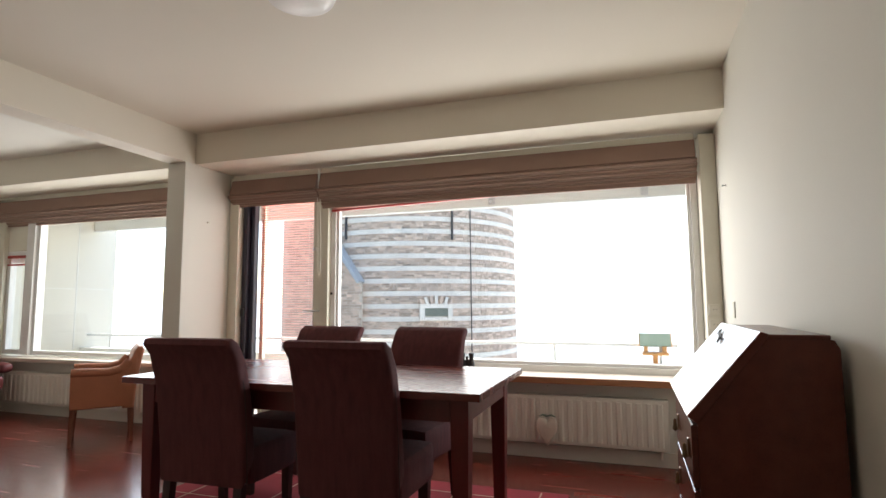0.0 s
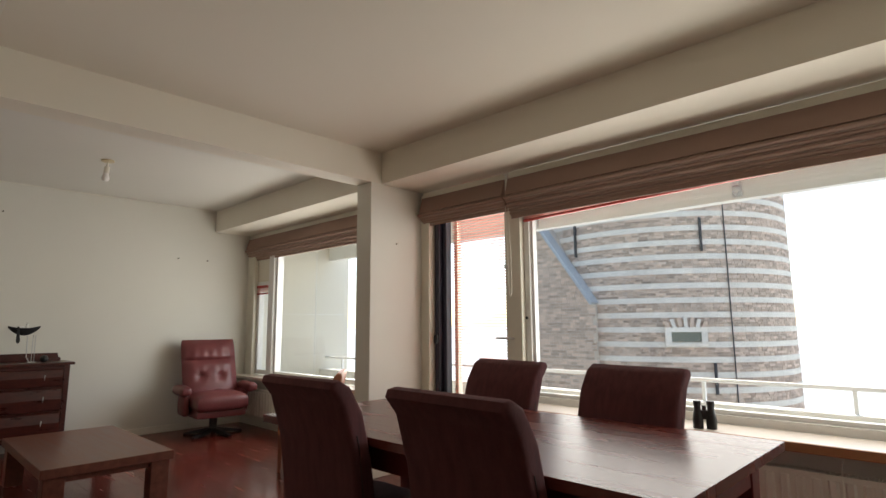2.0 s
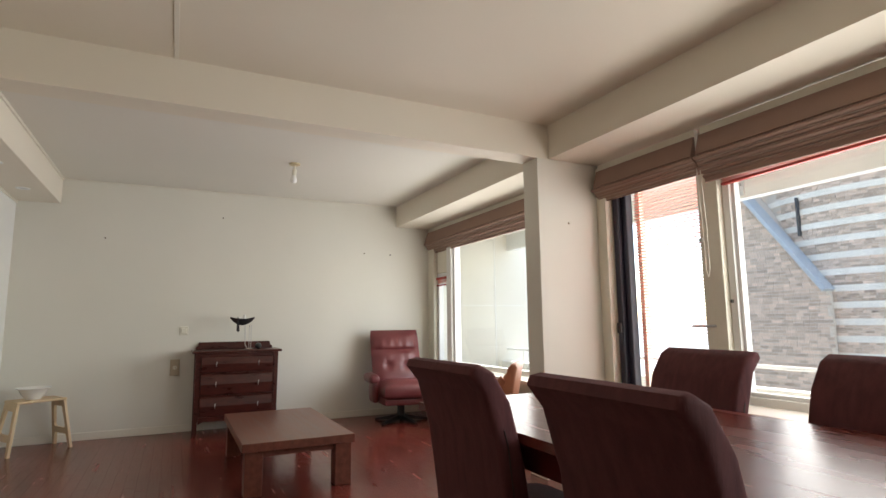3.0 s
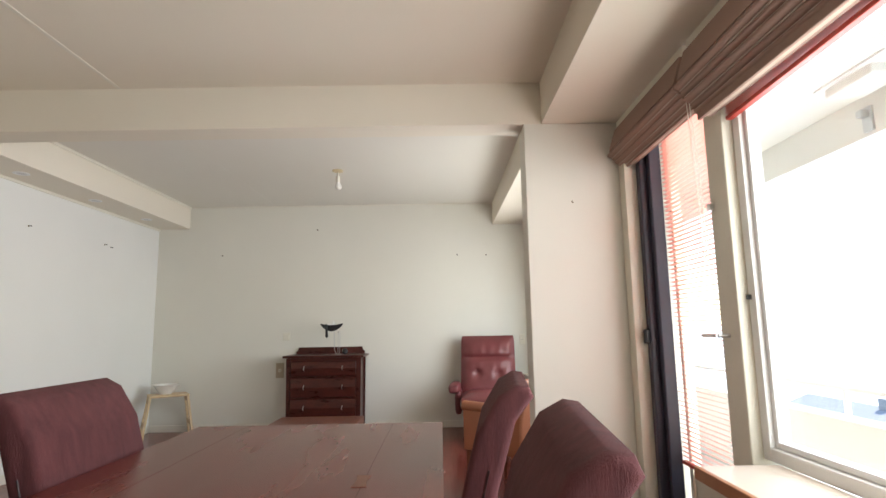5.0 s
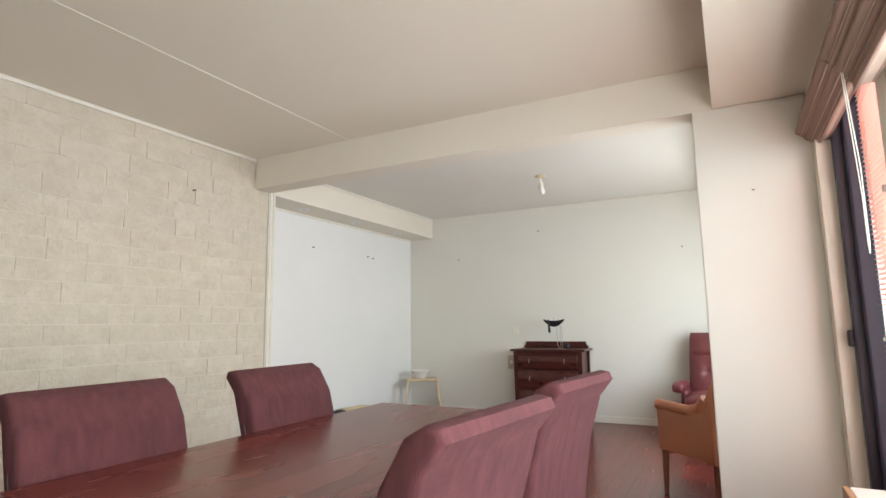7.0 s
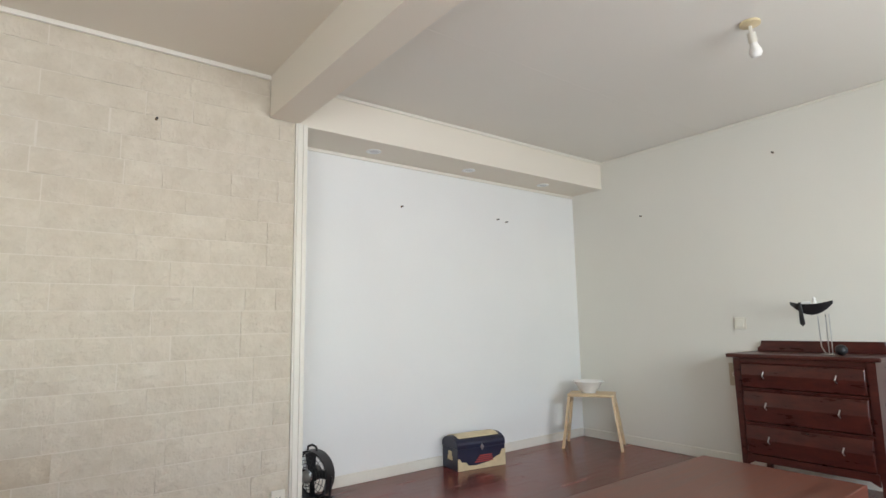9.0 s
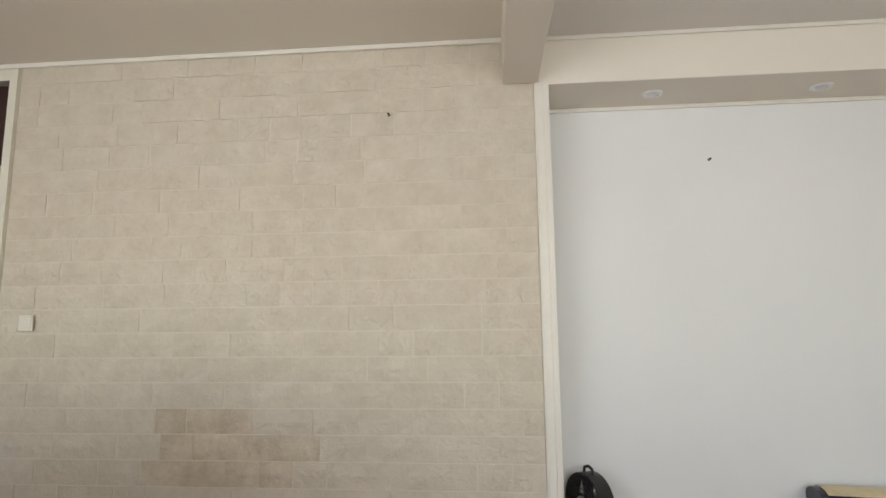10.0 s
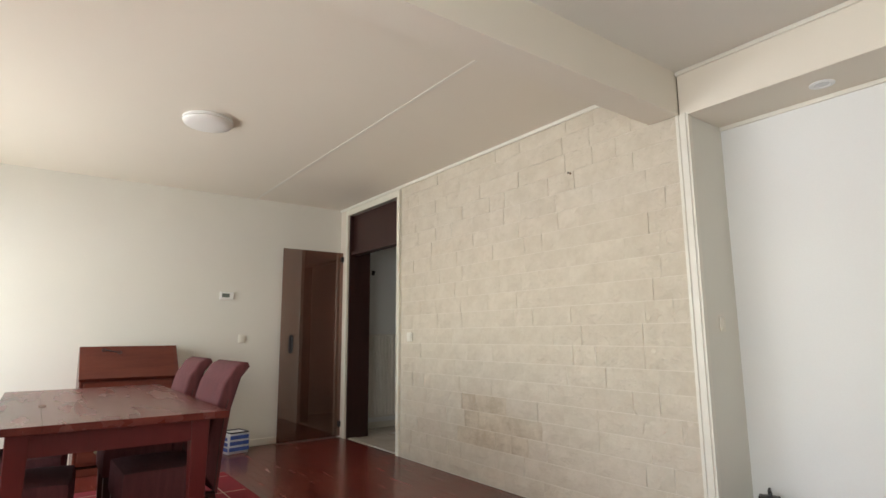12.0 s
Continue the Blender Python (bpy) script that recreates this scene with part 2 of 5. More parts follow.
def box(*a, **k):
    bm = bmesh.new()
    bx(bm, *a, **k)
    return bm


def prism(pts, a, b, axis="x", bevel=0.0, seg=3, sharp=None):
    """An outline drawn across an axis, drawn out from a to b; bevel rounds its two rims. Points are (y, z) for x, (x, z) for y, (x, y) for z."""
    bm = bmesh.new()
    put = {"x": lambda u, v, w: (w, u, v), "y": lambda u, v, w: (u, w, v), "z": lambda u, v, w: (u, v, w)}[axis]
    n = len(pts)
    lo = [bm.verts.new(put(u, v, a)) for u, v in pts]
    hi = [bm.verts.new(put(u, v, b)) for u, v in pts]
    f0, f1 = bm.faces.new(lo), bm.faces.new(hi)
    for i in range(n):
        bm.faces.new((lo[i], lo[(i + 1) % n], hi[(i + 1) % n], hi[i]))
    bmesh.ops.recalc_face_normals(bm, faces=bm.faces)
    if bevel:
        bmesh.ops.bevel(bm, geom=list({e for f in (f0, f1) for e in f.edges}), offset=bevel, segments=seg, affect="EDGES", profile=0.5)
    return bm


def cyl(bm, a, b, r0, r1=None, seg=16):
    """A tapered rod from a to b."""
    a, b = Vector(a), Vector(b)
    d = b - a
    m = Matrix.Translation((a + b) / 2) @ d.to_track_quat("Z", "Y").to_matrix().to_4x4()
    return bmesh.ops.create_cone(bm, cap_ends=True, segments=seg, radius1=r0, radius2=r0 if r1 is None else r1, depth=d.length, matrix=m)["verts"]


def rod(a, b, r0, r1=None, seg=16):
    bm = bmesh.new()
    cyl(bm, a, b, r0, r1, seg)
    return bm


def lathe(profile, seg=32, at=(0, 0, 0)):
    """Turned from (radius, z) points."""
    bm = bmesh.new()
    rings = []
    for r, z in profile:
        if r < 1e-5:
            rings.append([bm.verts.new((at[0], at[1], at[2] + z))])
        else:
            rings.append([bm.verts.new((at[0] + r * math.cos(i * math.tau / seg), at[1] + r * math.sin(i * math.tau / seg), at[2] + z)) for i in range(seg)])
    for A, B in zip(rings, rings[1:]):
        for i in range(seg):
            j = (i + 1) % seg
            q = [A[i % len(A)], A[j % len(A)], B[j % len(B)], B[i % len(B)]]
            q = list(dict.fromkeys(q))
            if len(q) > 2:
                bm.faces.new(q)
    bmesh.ops.recalc_face_normals(bm, faces=bm.faces)
    return bm


def tube(pts, r, seg=8):
    """A bent wire along points."""
    bm = bmesh.new()
    for a, b in zip(pts, pts[1:]):
        cyl(bm, a, b, r, seg=seg)
    return bm


def ring(centre, radius, r, normal=(0, 1, 0), n=36, seg=6):
    q = Vector(normal).to_track_quat("Z", "Y")
    pts = [Vector(centre) + q @ Vector((radius * math.cos(i * math.tau / n), radius * math.sin(i * math.tau / n), 0)) for i in range(n + 1)]
    return tube(pts, r, seg)


def cushion(x0, x1, y0, y1, z0, z1, bevel=0.04, puff=0.02, seg=4):
    """A soft block with rounded edges and swollen faces."""
    bm = bmesh.new()
    bx(bm, x0, x1, y0, y1, z0, z1)
    bmesh.ops.subdivide_edges(bm, edges=bm.edges[:], cuts=5, use_grid_fill=True)
    c = Vector(((x0 + x1) / 2, (y0 + y1) / 2, (z0 + z1) / 2))
    h = Vector(((x1 - x0) / 2, (y1 - y0) / 2, (z1 - z0) / 2))
    for v in bm.verts:
        u = Vector([(v.co[i] - c[i]) / h[i] for i in range(3)])
        for i in range(3):
            lim = h[i] - bevel
            inner = max(-lim, min(lim, v.co[i] - c[i]))
            u[i] = inner
        off = (v.co - c) - u
        if off.length > 1e-6:
            off = off.normalized() * min(bevel, off.length)
        k = [(v.co[i] - c[i]) / h[i] for i in range(3)]
        v.co = c + u + off
        i = min(range(3), key=lambda a: h[a])
        o = [a for a in range(3) if a != i]
        v.co[i] += math.copysign(1, k[i]) * puff * (1 - k[o[0]] ** 2) * (1 - k[o[1]] ** 2) * (1 if abs(k[i]) > 0.9 else 0)
    return bm


def mesh_object(name, bm, mat, smooth=False):
    me = bpy.data.meshes.new(name)
    bm.normal_update()
    if smooth:
        for f in bm.faces:
            f.smooth = True
        for e in bm.edges:
            if len(e.link_faces) == 2 and e.calc_face_angle(0) > 0.8:
                e.smooth = False
    bm.to_mesh(me)
    bm.free()
    me.materials.append(mat)
    return new(name, me)


def part(name, bm, mat, parent, label="", smooth=False):
    ob = mesh_object(name, bm, mat, smooth)
    ob.parent = parent
    if label:
        tagged(ob, label)
    return ob


def thing(name, label, category, m=None, group=""):
    ob = new(name)
    ob.empty_display_size = 0.1
    if m is not None:
        ob.matrix_world = m
    return tagged(ob, label, category, group)


def structure(name, bm, mat, label, category, smooth=False):
    return tagged(mesh_object(name, bm, mat, smooth), label, category, kind="structure")


def several(*boxes):
    bm = bmesh.new()
    for b in boxes:
        bx(bm, *b)
    return bm


# ---- the large structure ----
XW, XE, YN = -3.265, 4.19, 4.08   # west wall, east wall, wall under the windows
ZC, ZB = 2.635, 2.365              # ceiling, underside of the beams

floor = structure("floor", box(XW - 0.2, XE + 0.01, -0.5, 4.3, -0.2, -0.012), GLUE, "polished red-brown hardwood parquet floor", "floor")
structure("hall_floor", box(2.2, 4.6, -2.6, -0.505, -0.2, -0.004), MARBLE, "pale marble floor of the hall", "floor")
structure("threshold", box(2.85, 4.0, -0.13, -0.03, -0.011, 0.006, 0.003), MARBLE, "pale stone door threshold", "threshold")
structure("hall_floor_strip", box(2.2, 4.6, -0.50, -0.135, -0.012, -0.004), MARBLE, "pale marble floor of the hall", "floor")
structure("ceiling", several((0.0, XE + 0.3, -2.7, YN + 0.22, ZC, ZC + 0.2)), CEIL, "matt cream painted ceiling over the dining area", "ceiling")
structure("ceiling_living", several((XW - 0.2, -0.002, -0.6, YN + 0.22, ZC - 0.012, ZC + 0.2)), CEILGREY, "matt off-white painted ceiling over the sitting area", "ceiling")
# Unseen slab, added over the ceilings to keep the sun out of the rooms.
structure("sun_block_slab", box(-6, 7, -6, 4.5, ZC + 0.2, ZC + 0.5), CONCRETE, "unseen slab added above the rooms to keep sunlight out", "slab")
structure("beam_cross", box(-0.19, 0.0, 0.012, 3.6497, ZB, ZC + 0.05, 0.0015), CEIL, "cream plastered ceiling beam between the two areas", "beam")
structure("bulkhead_dining", box(0.0005, XE, 3.65, YN + 0.22, ZB, ZC + 0.05, 0.0015), CEIL, "cream plastered bulkhead above the dining window", "bulkhead")
structure("bulkhead_living", box(XW, -0.19, 3.65, YN + 0.22, ZB - 0.01, ZC + 0.05, 0.005), CEIL, "cream plastered bulkhead above the sitting-room window", "bulkhead")
structure("pier", box(-0.19, 0.0, 3.54, YN + 0.22, -0.1, ZB + 0.002, 0.006), PLASTER, "cream plastered wall pier between the windows", "pier")
structure("wall_west", box(XW - 0.2, XW, -0.6, YN + 0.36, -0.1, ZC + 0.1), PLASTER, "plain cream plastered end wall", "wall")
structure("wall_east", several((XE, XE + 0.2, 0.0, YN + 0.36, -0.1, ZC + 0.1)), PLASTER, "plain cream plastered side wall", "wall")
structure("wall_alcove", several((XW, -0.24, -0.56, -0.36, -0.1, ZC)), WHITEWALL, "smooth white alcove wall", "wall")
structure("alcove_soffit", box(XW, -0.192, -0.36, 0.008, ZB - 0.01, ZC + 0.02, 0.005), CEIL, "cream boxed-in soffit over the alcove", "soffit")
structure("alcove_return", several((-0.24, -0.17, -0.56, -0.02, -0.1, ZB - 0.012)), PLASTER, "cream side of the alcove", "wall")
wall_south = structure("wall_south", several((-0.17, 2.85, -0.13, -0.0060, -0.1, ZC + 0.05), (4.02, XE, -0.13, 0.0, -0.1, ZC + 0.05), (2.85, 4.02, -0.13, -0.001, 2.55, ZC + 0.05)),
                       MORTAR, "feature wall clad with rough beige split stone", "wall")
structure("hall_wall_east", box(4.40, 4.6, -2.6, -0.13, -0.1, ZC), WHITEWALL, "greyish cream hall wall", "wall")
structure("hall_wall_back", box(2.0, 4.6, -2.8, -2.6, -0.1, ZC), WHITEWALL, "cream hall end wall", "wall")
structure("hall_wall_west", box(2.0, 2.2, -2.6, -0.13, -0.1, ZC), WHITEWALL, "cream hall side wall", "wall")
structure("hall_wall_stub", box(4.02, 4.40, -0.30, -0.13, -0.1, ZC), WHITEWALL, "cream hall wall beside the door", "wall")

# wall under the windows
structure("wall_north", several((1.05, XE, YN, YN + 0.33, -0.1, 0.56), (XW, -0.19, YN, YN + 0.25, -0.1, 0.56), (0.0, 1.05, YN + 0.05, YN + 0.33, -0.1, 0.04)), PLASTER,
          "cream plastered wall under the windows", "wall")
structure("wall_north_head", several((XW, XE, YN + 0.222, YN + 0.36, 2.335, ZC + 0.25), (-0.19, 0.0, YN + 0.222, YN + 0.36, -0.1, 2.333), (XW, -0.19, YN + 0.08, YN + 0.22, 2.335, ZB - 0.012)), CONCRETE, "painted lintel over the windows", "wall")

# trims
structure("trim_post", several((-0.245, -0.168, -0.022, 0.012, 0.0, ZB)), TRIM, "cream painted corner post", "trim")
structure("trim_post_bead", several((-0.232, -0.215, 0.012, 0.020, 0.0, ZB), (-0.190, -0.178, 0.012, 0.020, 0.0, ZB)), TRIM, "cream beads on the corner post", "trim")
structure("trim_south", box(0.0, XE, 0.0, 0.018, ZC - 0.028, ZC - 0.001, 0.004), TRIM, "white cornice strip over the stone wall", "trim")
structure("trim_alcove", box(XW, -0.24, -0.36, -0.345, ZB - 0.035, ZB - 0.011, 0.003), TRIM, "cream cornice strip under the soffit", "trim")
structure("trim_soffit", box(XW, -0.19, 0.008, 0.022, ZC - 0.036, ZC - 0.013, 0.003), TRIM, "cream cornice strip over the soffit", "trim")
structure("trim_west", box(XW, XW + 0.012, 0.008, 3.65, ZC - 0.028, ZC - 0.013, 0.003), TRIM, "thin cream cornice strip on the end wall", "trim")
structure("ceiling_batten", box(0.002, XE, 1.022, 1.048, ZC - 0.004, ZC - 0.0005, 0.002), TRIM, "thin white batten on the ceiling", "trim")
structure("ceiling_batten_living", box(XW, -0.19, 1.029, 1.035, ZC - 0.0135, ZC - 0.0125), CEILGREY, "thin batten on the sitting-room ceiling", "trim")
for name, b in (("baseboard_west", (XW, XW + 0.014, -0.34, YN, 0.0, 0.075)), ("baseboard_alcove", (XW + 0.014, -0.24, -0.36, -0.345, 0.0, 0.075)),
                ("baseboard_east", (XE - 0.014, XE, 0.05, YN, 0.0, 0.07)), ("baseboard_pier", (0.0, 0.012, 3.54, YN, 0.0, 0.07)), ("baseboard_pier_end", (-0.19, 0.012, 3.528, 3.54, 0.0, 0.07)),
                ("baseboard_north", (1.05, XE - 0.014, YN - 0.02, YN, 0.0, 0.10)), ("baseboard_north_living", (XW + 0.014, -0.19, YN - 0.02, YN, 0.0, 0.10)),
                ("baseboard_hall", (4.385, 4.40, -2.6, -0.3, 0.0, 0.07))):
    structure(name, box(*b, bevel=0.003), TRIM, "cream painted skirting board", "skirting board")

# doorway to the hall
structure("door_frame_trim", several((2.826, 2.875, -0.02, 0.022, 0.0, 2.60), (3.97, 4.02, -0.001, 0.022, 0.0, 2.60), (2.875, 3.97, -0.001, 0.020, 2.53, 2.60)), FRAME, "cream architrave of the doorway", "trim")
structure("door_frame", several((3.95, 4.0, -0.27, -0.002, 0.0, 2.53), (2.875, 2.885, -0.13, -0.022, 0.0, 2.53), (2.885, 3.95, -0.09, -0.05, 2.09, 2.53), (2.885, 3.95, -0.12, -0.02, 2.06, 2.10)), DOORWOOD,
          "dark brown door frame with a transom panel", "door frame")


def glass_door():
    door = thing("glass_door", "open brown smoked-glass door folded back against the wall", "door", pose(4.12, 0.36, 0.012))
    part("glass_leaf", box(-0.005, 0.005, -0.39, 0.37, 0.0, 2.09, bevel=0.002), SMOKE, door).visible_shadow = False
    part("handle_plate", box(-0.022, -0.0052, 0.235, 0.275, 0.93, 1.13, bevel=0.004), BLACK, door, "dark metal handle plate")
    part("door_handle", tube([(-0.022, 0.255, 0.95), (-0.055, 0.255, 0.96), (-0.062, 0.255, 1.03), (-0.055, 0.255, 1.10), (-0.022, 0.255, 1.11)], 0.010), BLACK, door, "dark metal pull handle")
    part("hinge", several((-0.02, 0.02, -0.40, -0.33, 1.98, 2.04)), BLACK, door)
    part("hinge", several((-0.02, 0.02, -0.40, -0.33, 0.10, 0.16)), BLACK, door)
    return door


glass_door()


# ---- windows ----
def frame_bars(bm, x0, x1, z0, z1, y0, y1, w):
    for b in ((x0, x0 + w, y0, y1, z0, z1), (x1 - w, x1, y0, y1, z0, z1), (x0 + w, x1 - w, y0, y1, z0, z0 + w), (x0 + w, x1 - w, y0, y1, z1 - w, z1)):
        bx(bm, *b, bevel=0.004)
    return bm


def pane(parent, x0, x1, z0, z1, y):
    p = part("pane", box(x0, x1, y - 0.003, y + 0.003, z0, z1), CLEAR, parent)
    p.visible_shadow = False
    return p


win = tagged(new("window_1"), "wide cream-framed picture window with a balcony door", "window", kind="structure")
part("jamb", box(0.001, 0.10, 4.11, 4.36, 0.04, 2.335, bevel=0.004), FRAME, win)
part("jamb", box(4.085, 4.188, 4.085, 4.36, 0.605, 2.335, bevel=0.004), FRAME, win)
part("mullion", box(0.852, 1.004, 4.22, 4.37, 0.04, 2.335, bevel=0.006), FRAME, win)
part("window_frame", frame_bars(bmesh.new(), 1.006, 4.083, 0.60, 2.335, 4.265, 4.35, 0.05), FRAMEWHITE, win)
part("window_frame", frame_bars(bmesh.new(), 1.057, 4.032, 0.651, 2.284, 4.285, 4.335, 0.024), FRAMEWHITE, win)
pane(win, 1.08, 4.01, 0.675, 2.26, 4.31)
part("door_rail", frame_bars(bmesh.new(), 0.215, 0.850, 0.045, 2.335, 4.31, 4.36, 0.04), FRAME, win, "cream balcony door frame")
part("kick_panel", box(0.256, 0.809, 4.32, 4.35, 0.086, 0.36, bevel=0.004), FRAME, win)
pane(win, 0.256, 0.809, 0.36, 2.294, 4.335)
part("handle", tube([(0.92, 4.222, 1.075), (0.92, 4.17, 1.075), (0.79, 4.17, 1.075)], 0.009), CHROME, win, "metal lever handle")
part("catch", box(0.857, 0.885, 4.20, 4.222, 1.62, 1.65, bevel=0.003), CHROME, win)
part("catch", box(1.015, 1.03, 4.25, 4.267, 1.22, 1.24, bevel=0.002), BLACK, win)
screen = thing("insect_screen", "folded dark navy sliding insect screen beside the balcony door", "screen")
part("cassette", box(0.104, 0.160, 4.175, 4.27, 0.05, 2.30, bevel=0.008), NAVY, screen)
part("pull_bar", box(0.164, 0.208, 4.215, 4.285, 0.05, 2.30, bevel=0.008), NAVY, screen)
part("grip", box(0.115, 0.15, 4.15, 4.176, 1.02, 1.10, bevel=0.008), BLACK, screen)

win2 = tagged(new("window_2"), "cream-framed sitting-room window with a narrow side light", "window", kind="structure")
part("jamb", box(XW + 0.001, -3.08, 4.10, 4.24, 0.56, 2.33, bevel=0.004), FRAME, win2)
part("mullion", box(-2.75, -2.63, 4.12, 4.24, 0.60, 2.33, bevel=0.006), FRAMEWHITE, win2)
part("window_frame", frame_bars(bmesh.new(), -2.63, -0.192, 0.60, 2.33, 4.15, 4.23, 0.045), FRAMEWHITE, win2)
pane(win2, -2.585, -0.237, 0.645, 2.285, 4.19)
part("side_light", frame_bars(bmesh.new(), -3.08, -2.75, 0.60, 1.74, 4.15, 4.22, 0.05), FRAMEWHITE, win2)
pane(win2, -3.03, -2.80, 0.65, 1.69, 4.19)
part("panel", box(-3.08, -2.75, 4.15, 4.22, 1.745, 2.33, bevel=0.004), FRAME, win2)


def window_sill(x0, x1, name):
    s = tagged(new(name), "window sill with a brown wooden front edge", "window sill", kind="structure")
    part("board", box(x0, x1, 3.965, 4.264, 0.562, 0.60, bevel=0.004), SILLTOP, s)
    part("edge", box(x0, x1, 3.945, 3.963, 0.555, 0.602, bevel=0.004), SILLWOOD, s, "brown wooden front edge")
    return s


window_sill(1.10, XE - 0.002, "window_sill_1")
sill2 = tagged(new("window_sill_2"), "grey-cream sitting-room window sill", "window sill", kind="structure")
part("board", box(XW + 0.002, -0.195, 3.96, 4.16, 0.548, 0.585, bevel=0.004), SILLTOP, sill2)


# ---- blinds ----
def roman_blind(x0, x1, label, folds=4, gap=0.028):
    """A raised Roman blind: a flat head and a stack of soft folds below."""
    b = thing("roman_blind", label, "blind", group="raised Roman blinds")
    head = [(4.10, 2.30), (4.085, 2.30), (4.055, 2.20), (4.045, 2.165), (4.075, 2.155), (4.10, 2.17)]
    part("head", prism(head, x0 + 0.012, x1 - 0.012, bevel=0.004), BLINDCLOTH, b, smooth=False)
    for i in range(folds):
        z = 2.165 - i * gap
        y = 4.040 + i * 0.020
        pts = []
        for k in range(12):
            a = math.pi * k / 11
            pts.append((y + 0.052 - 0.055 * math.sin(a) * (1 - 0.1 * (i % 2)), z - 0.020 + 0.020 * math.cos(a)))
        pts += [(y + 0.075, z - 0.042), (y + 0.075, z)]
        bm = prism(pts, x0 + 0.004 * (i % 2), x1 - 0.004 * ((i + 1) % 2), bevel=0.003)
        part("fold", bm, BLINDCLOTH, b, smooth=True)
        # A thin paler strip along the underside of each fold.
        part("fold_strip", box(x0 + 0.006, x1 - 0.006, y + 0.018, y + 0.060, z - 0.0435, z - 0.0395, bevel=0.001), BLINDPALE, b, "thin paler strip under the fold")
    part("hem", box(x0 + 0.01, x1 - 0.01, 4.125, 4.140, 2.165 - folds * gap - 0.035, 2.10, bevel=0.004), BLINDCLOTH, b)
    # Added batten: screens the overly bright strip between blind and bulkhead.
    part("head_rail", box(x0 + 0.015, x1 - 0.015, 4.10, 4.13, 2.16, 2.353, bevel=0.003), FRAME, b, "cream batten added to cover the bright gap above the blind")
    return b


roman_blind(0.025, 0.975, "raised mauve-brown fabric Roman blind over the balcony door", 4, 0.019)
wide_blind = roman_blind(0.985, 4.07, "raised wide mauve-brown fabric Roman blind over the picture window", 5)
living_blind = roman_blind(-3.25, -0.20, "raised mauve-brown fabric Roman blind in the sitting area", 4)
part("pull_cord", tube([(0.96, 4.10, 2.10), (0.96, 4.12, 1.6), (0.963, 4.12, 1.42), (0.975, 4.12, 1.385), (0.988, 4.12, 1.42), (0.988, 4.12, 1.7), (0.985, 4.10, 2.10)], 0.0022, 6), TRIM, wide_blind, "looped cream pull cord")
part("pull_cord", tube([(-3.19, 4.07, 2.05), (-3.19, 4.07, 0.95), (-3.175, 4.07, 0.85), (-3.16, 4.07, 0.95), (-3.16, 4.07, 2.05)], 0.003, 6), TRIM, living_blind, "looped cream pull cord")


def venetian(x0, x1, z0, z1, pitch, label, tilt=38, y=4.135, depth=0.025):
    b = thing("venetian_blind", label, "blind")
    part("head_rail", box(x0, x1, y - 0.018, y + 0.018, z1, z1 + 0.03, bevel=0.003), REDRAIL, b)
    n = int((z1 - z0) / pitch)
    bm = bmesh.new()
    t = radians(tilt)
    me = bpy.data.meshes.new("slat")
    arc = [(-depth / 2, 0), (-depth / 6, 0.0018), (depth / 6, 0.0018), (depth / 2, 0)]
    prof = arc + [(u, v - 0.0008) for u, v in reversed(arc)]
    prof = [(u * math.cos(t) - v * math.sin(t), u * math.sin(t) + v * math.cos(t)) for u, v in prof]
    src = prism(prof, x0, x1)
    src.to_mesh(me)
    src.free()
    bm.free()
    me.materials.append(REDSLAT)
    for i in range(n):
        s = new("slat", me)
        s.parent = b
        s.location = (0, y, z1 - (i + 0.7) * pitch)
    part("bottom_rail", box(x0, x1, y - 0.014, y + 0.014, z0 - 0.022, z0 - 0.004, bevel=0.003), REDRAIL, b)
    for x in (x0 + 0.08, x1 - 0.08):
        part("ladder_cord", rod((x, y, z0 - 0.01), (x, y, z1), 0.0012, seg=5), TRIM, b)
    return b


venetian(0.222, 0.846, 0.42, 2.24, 0.0235, "lowered red venetian blind on the balcony door", tilt=-11, y=4.285)
stack = venetian(1.03, 4.06, 2.07, 2.17, 0.0055, "raised red venetian blind stacked under the Roman blind", tilt=0, y=4.24)
stack.matrix_world = Matrix.Translation((4.06, 0, 2.10)) @ pose(0, 0, 0, 0, -1.4, 0) @ Matrix.Translation((-4.06, 0, -2.10))
venetian(-3.04, -2.79, 1.60, 1.66, 0.006, "raised small red venetian blind on the side light", tilt=0, y=4.135)


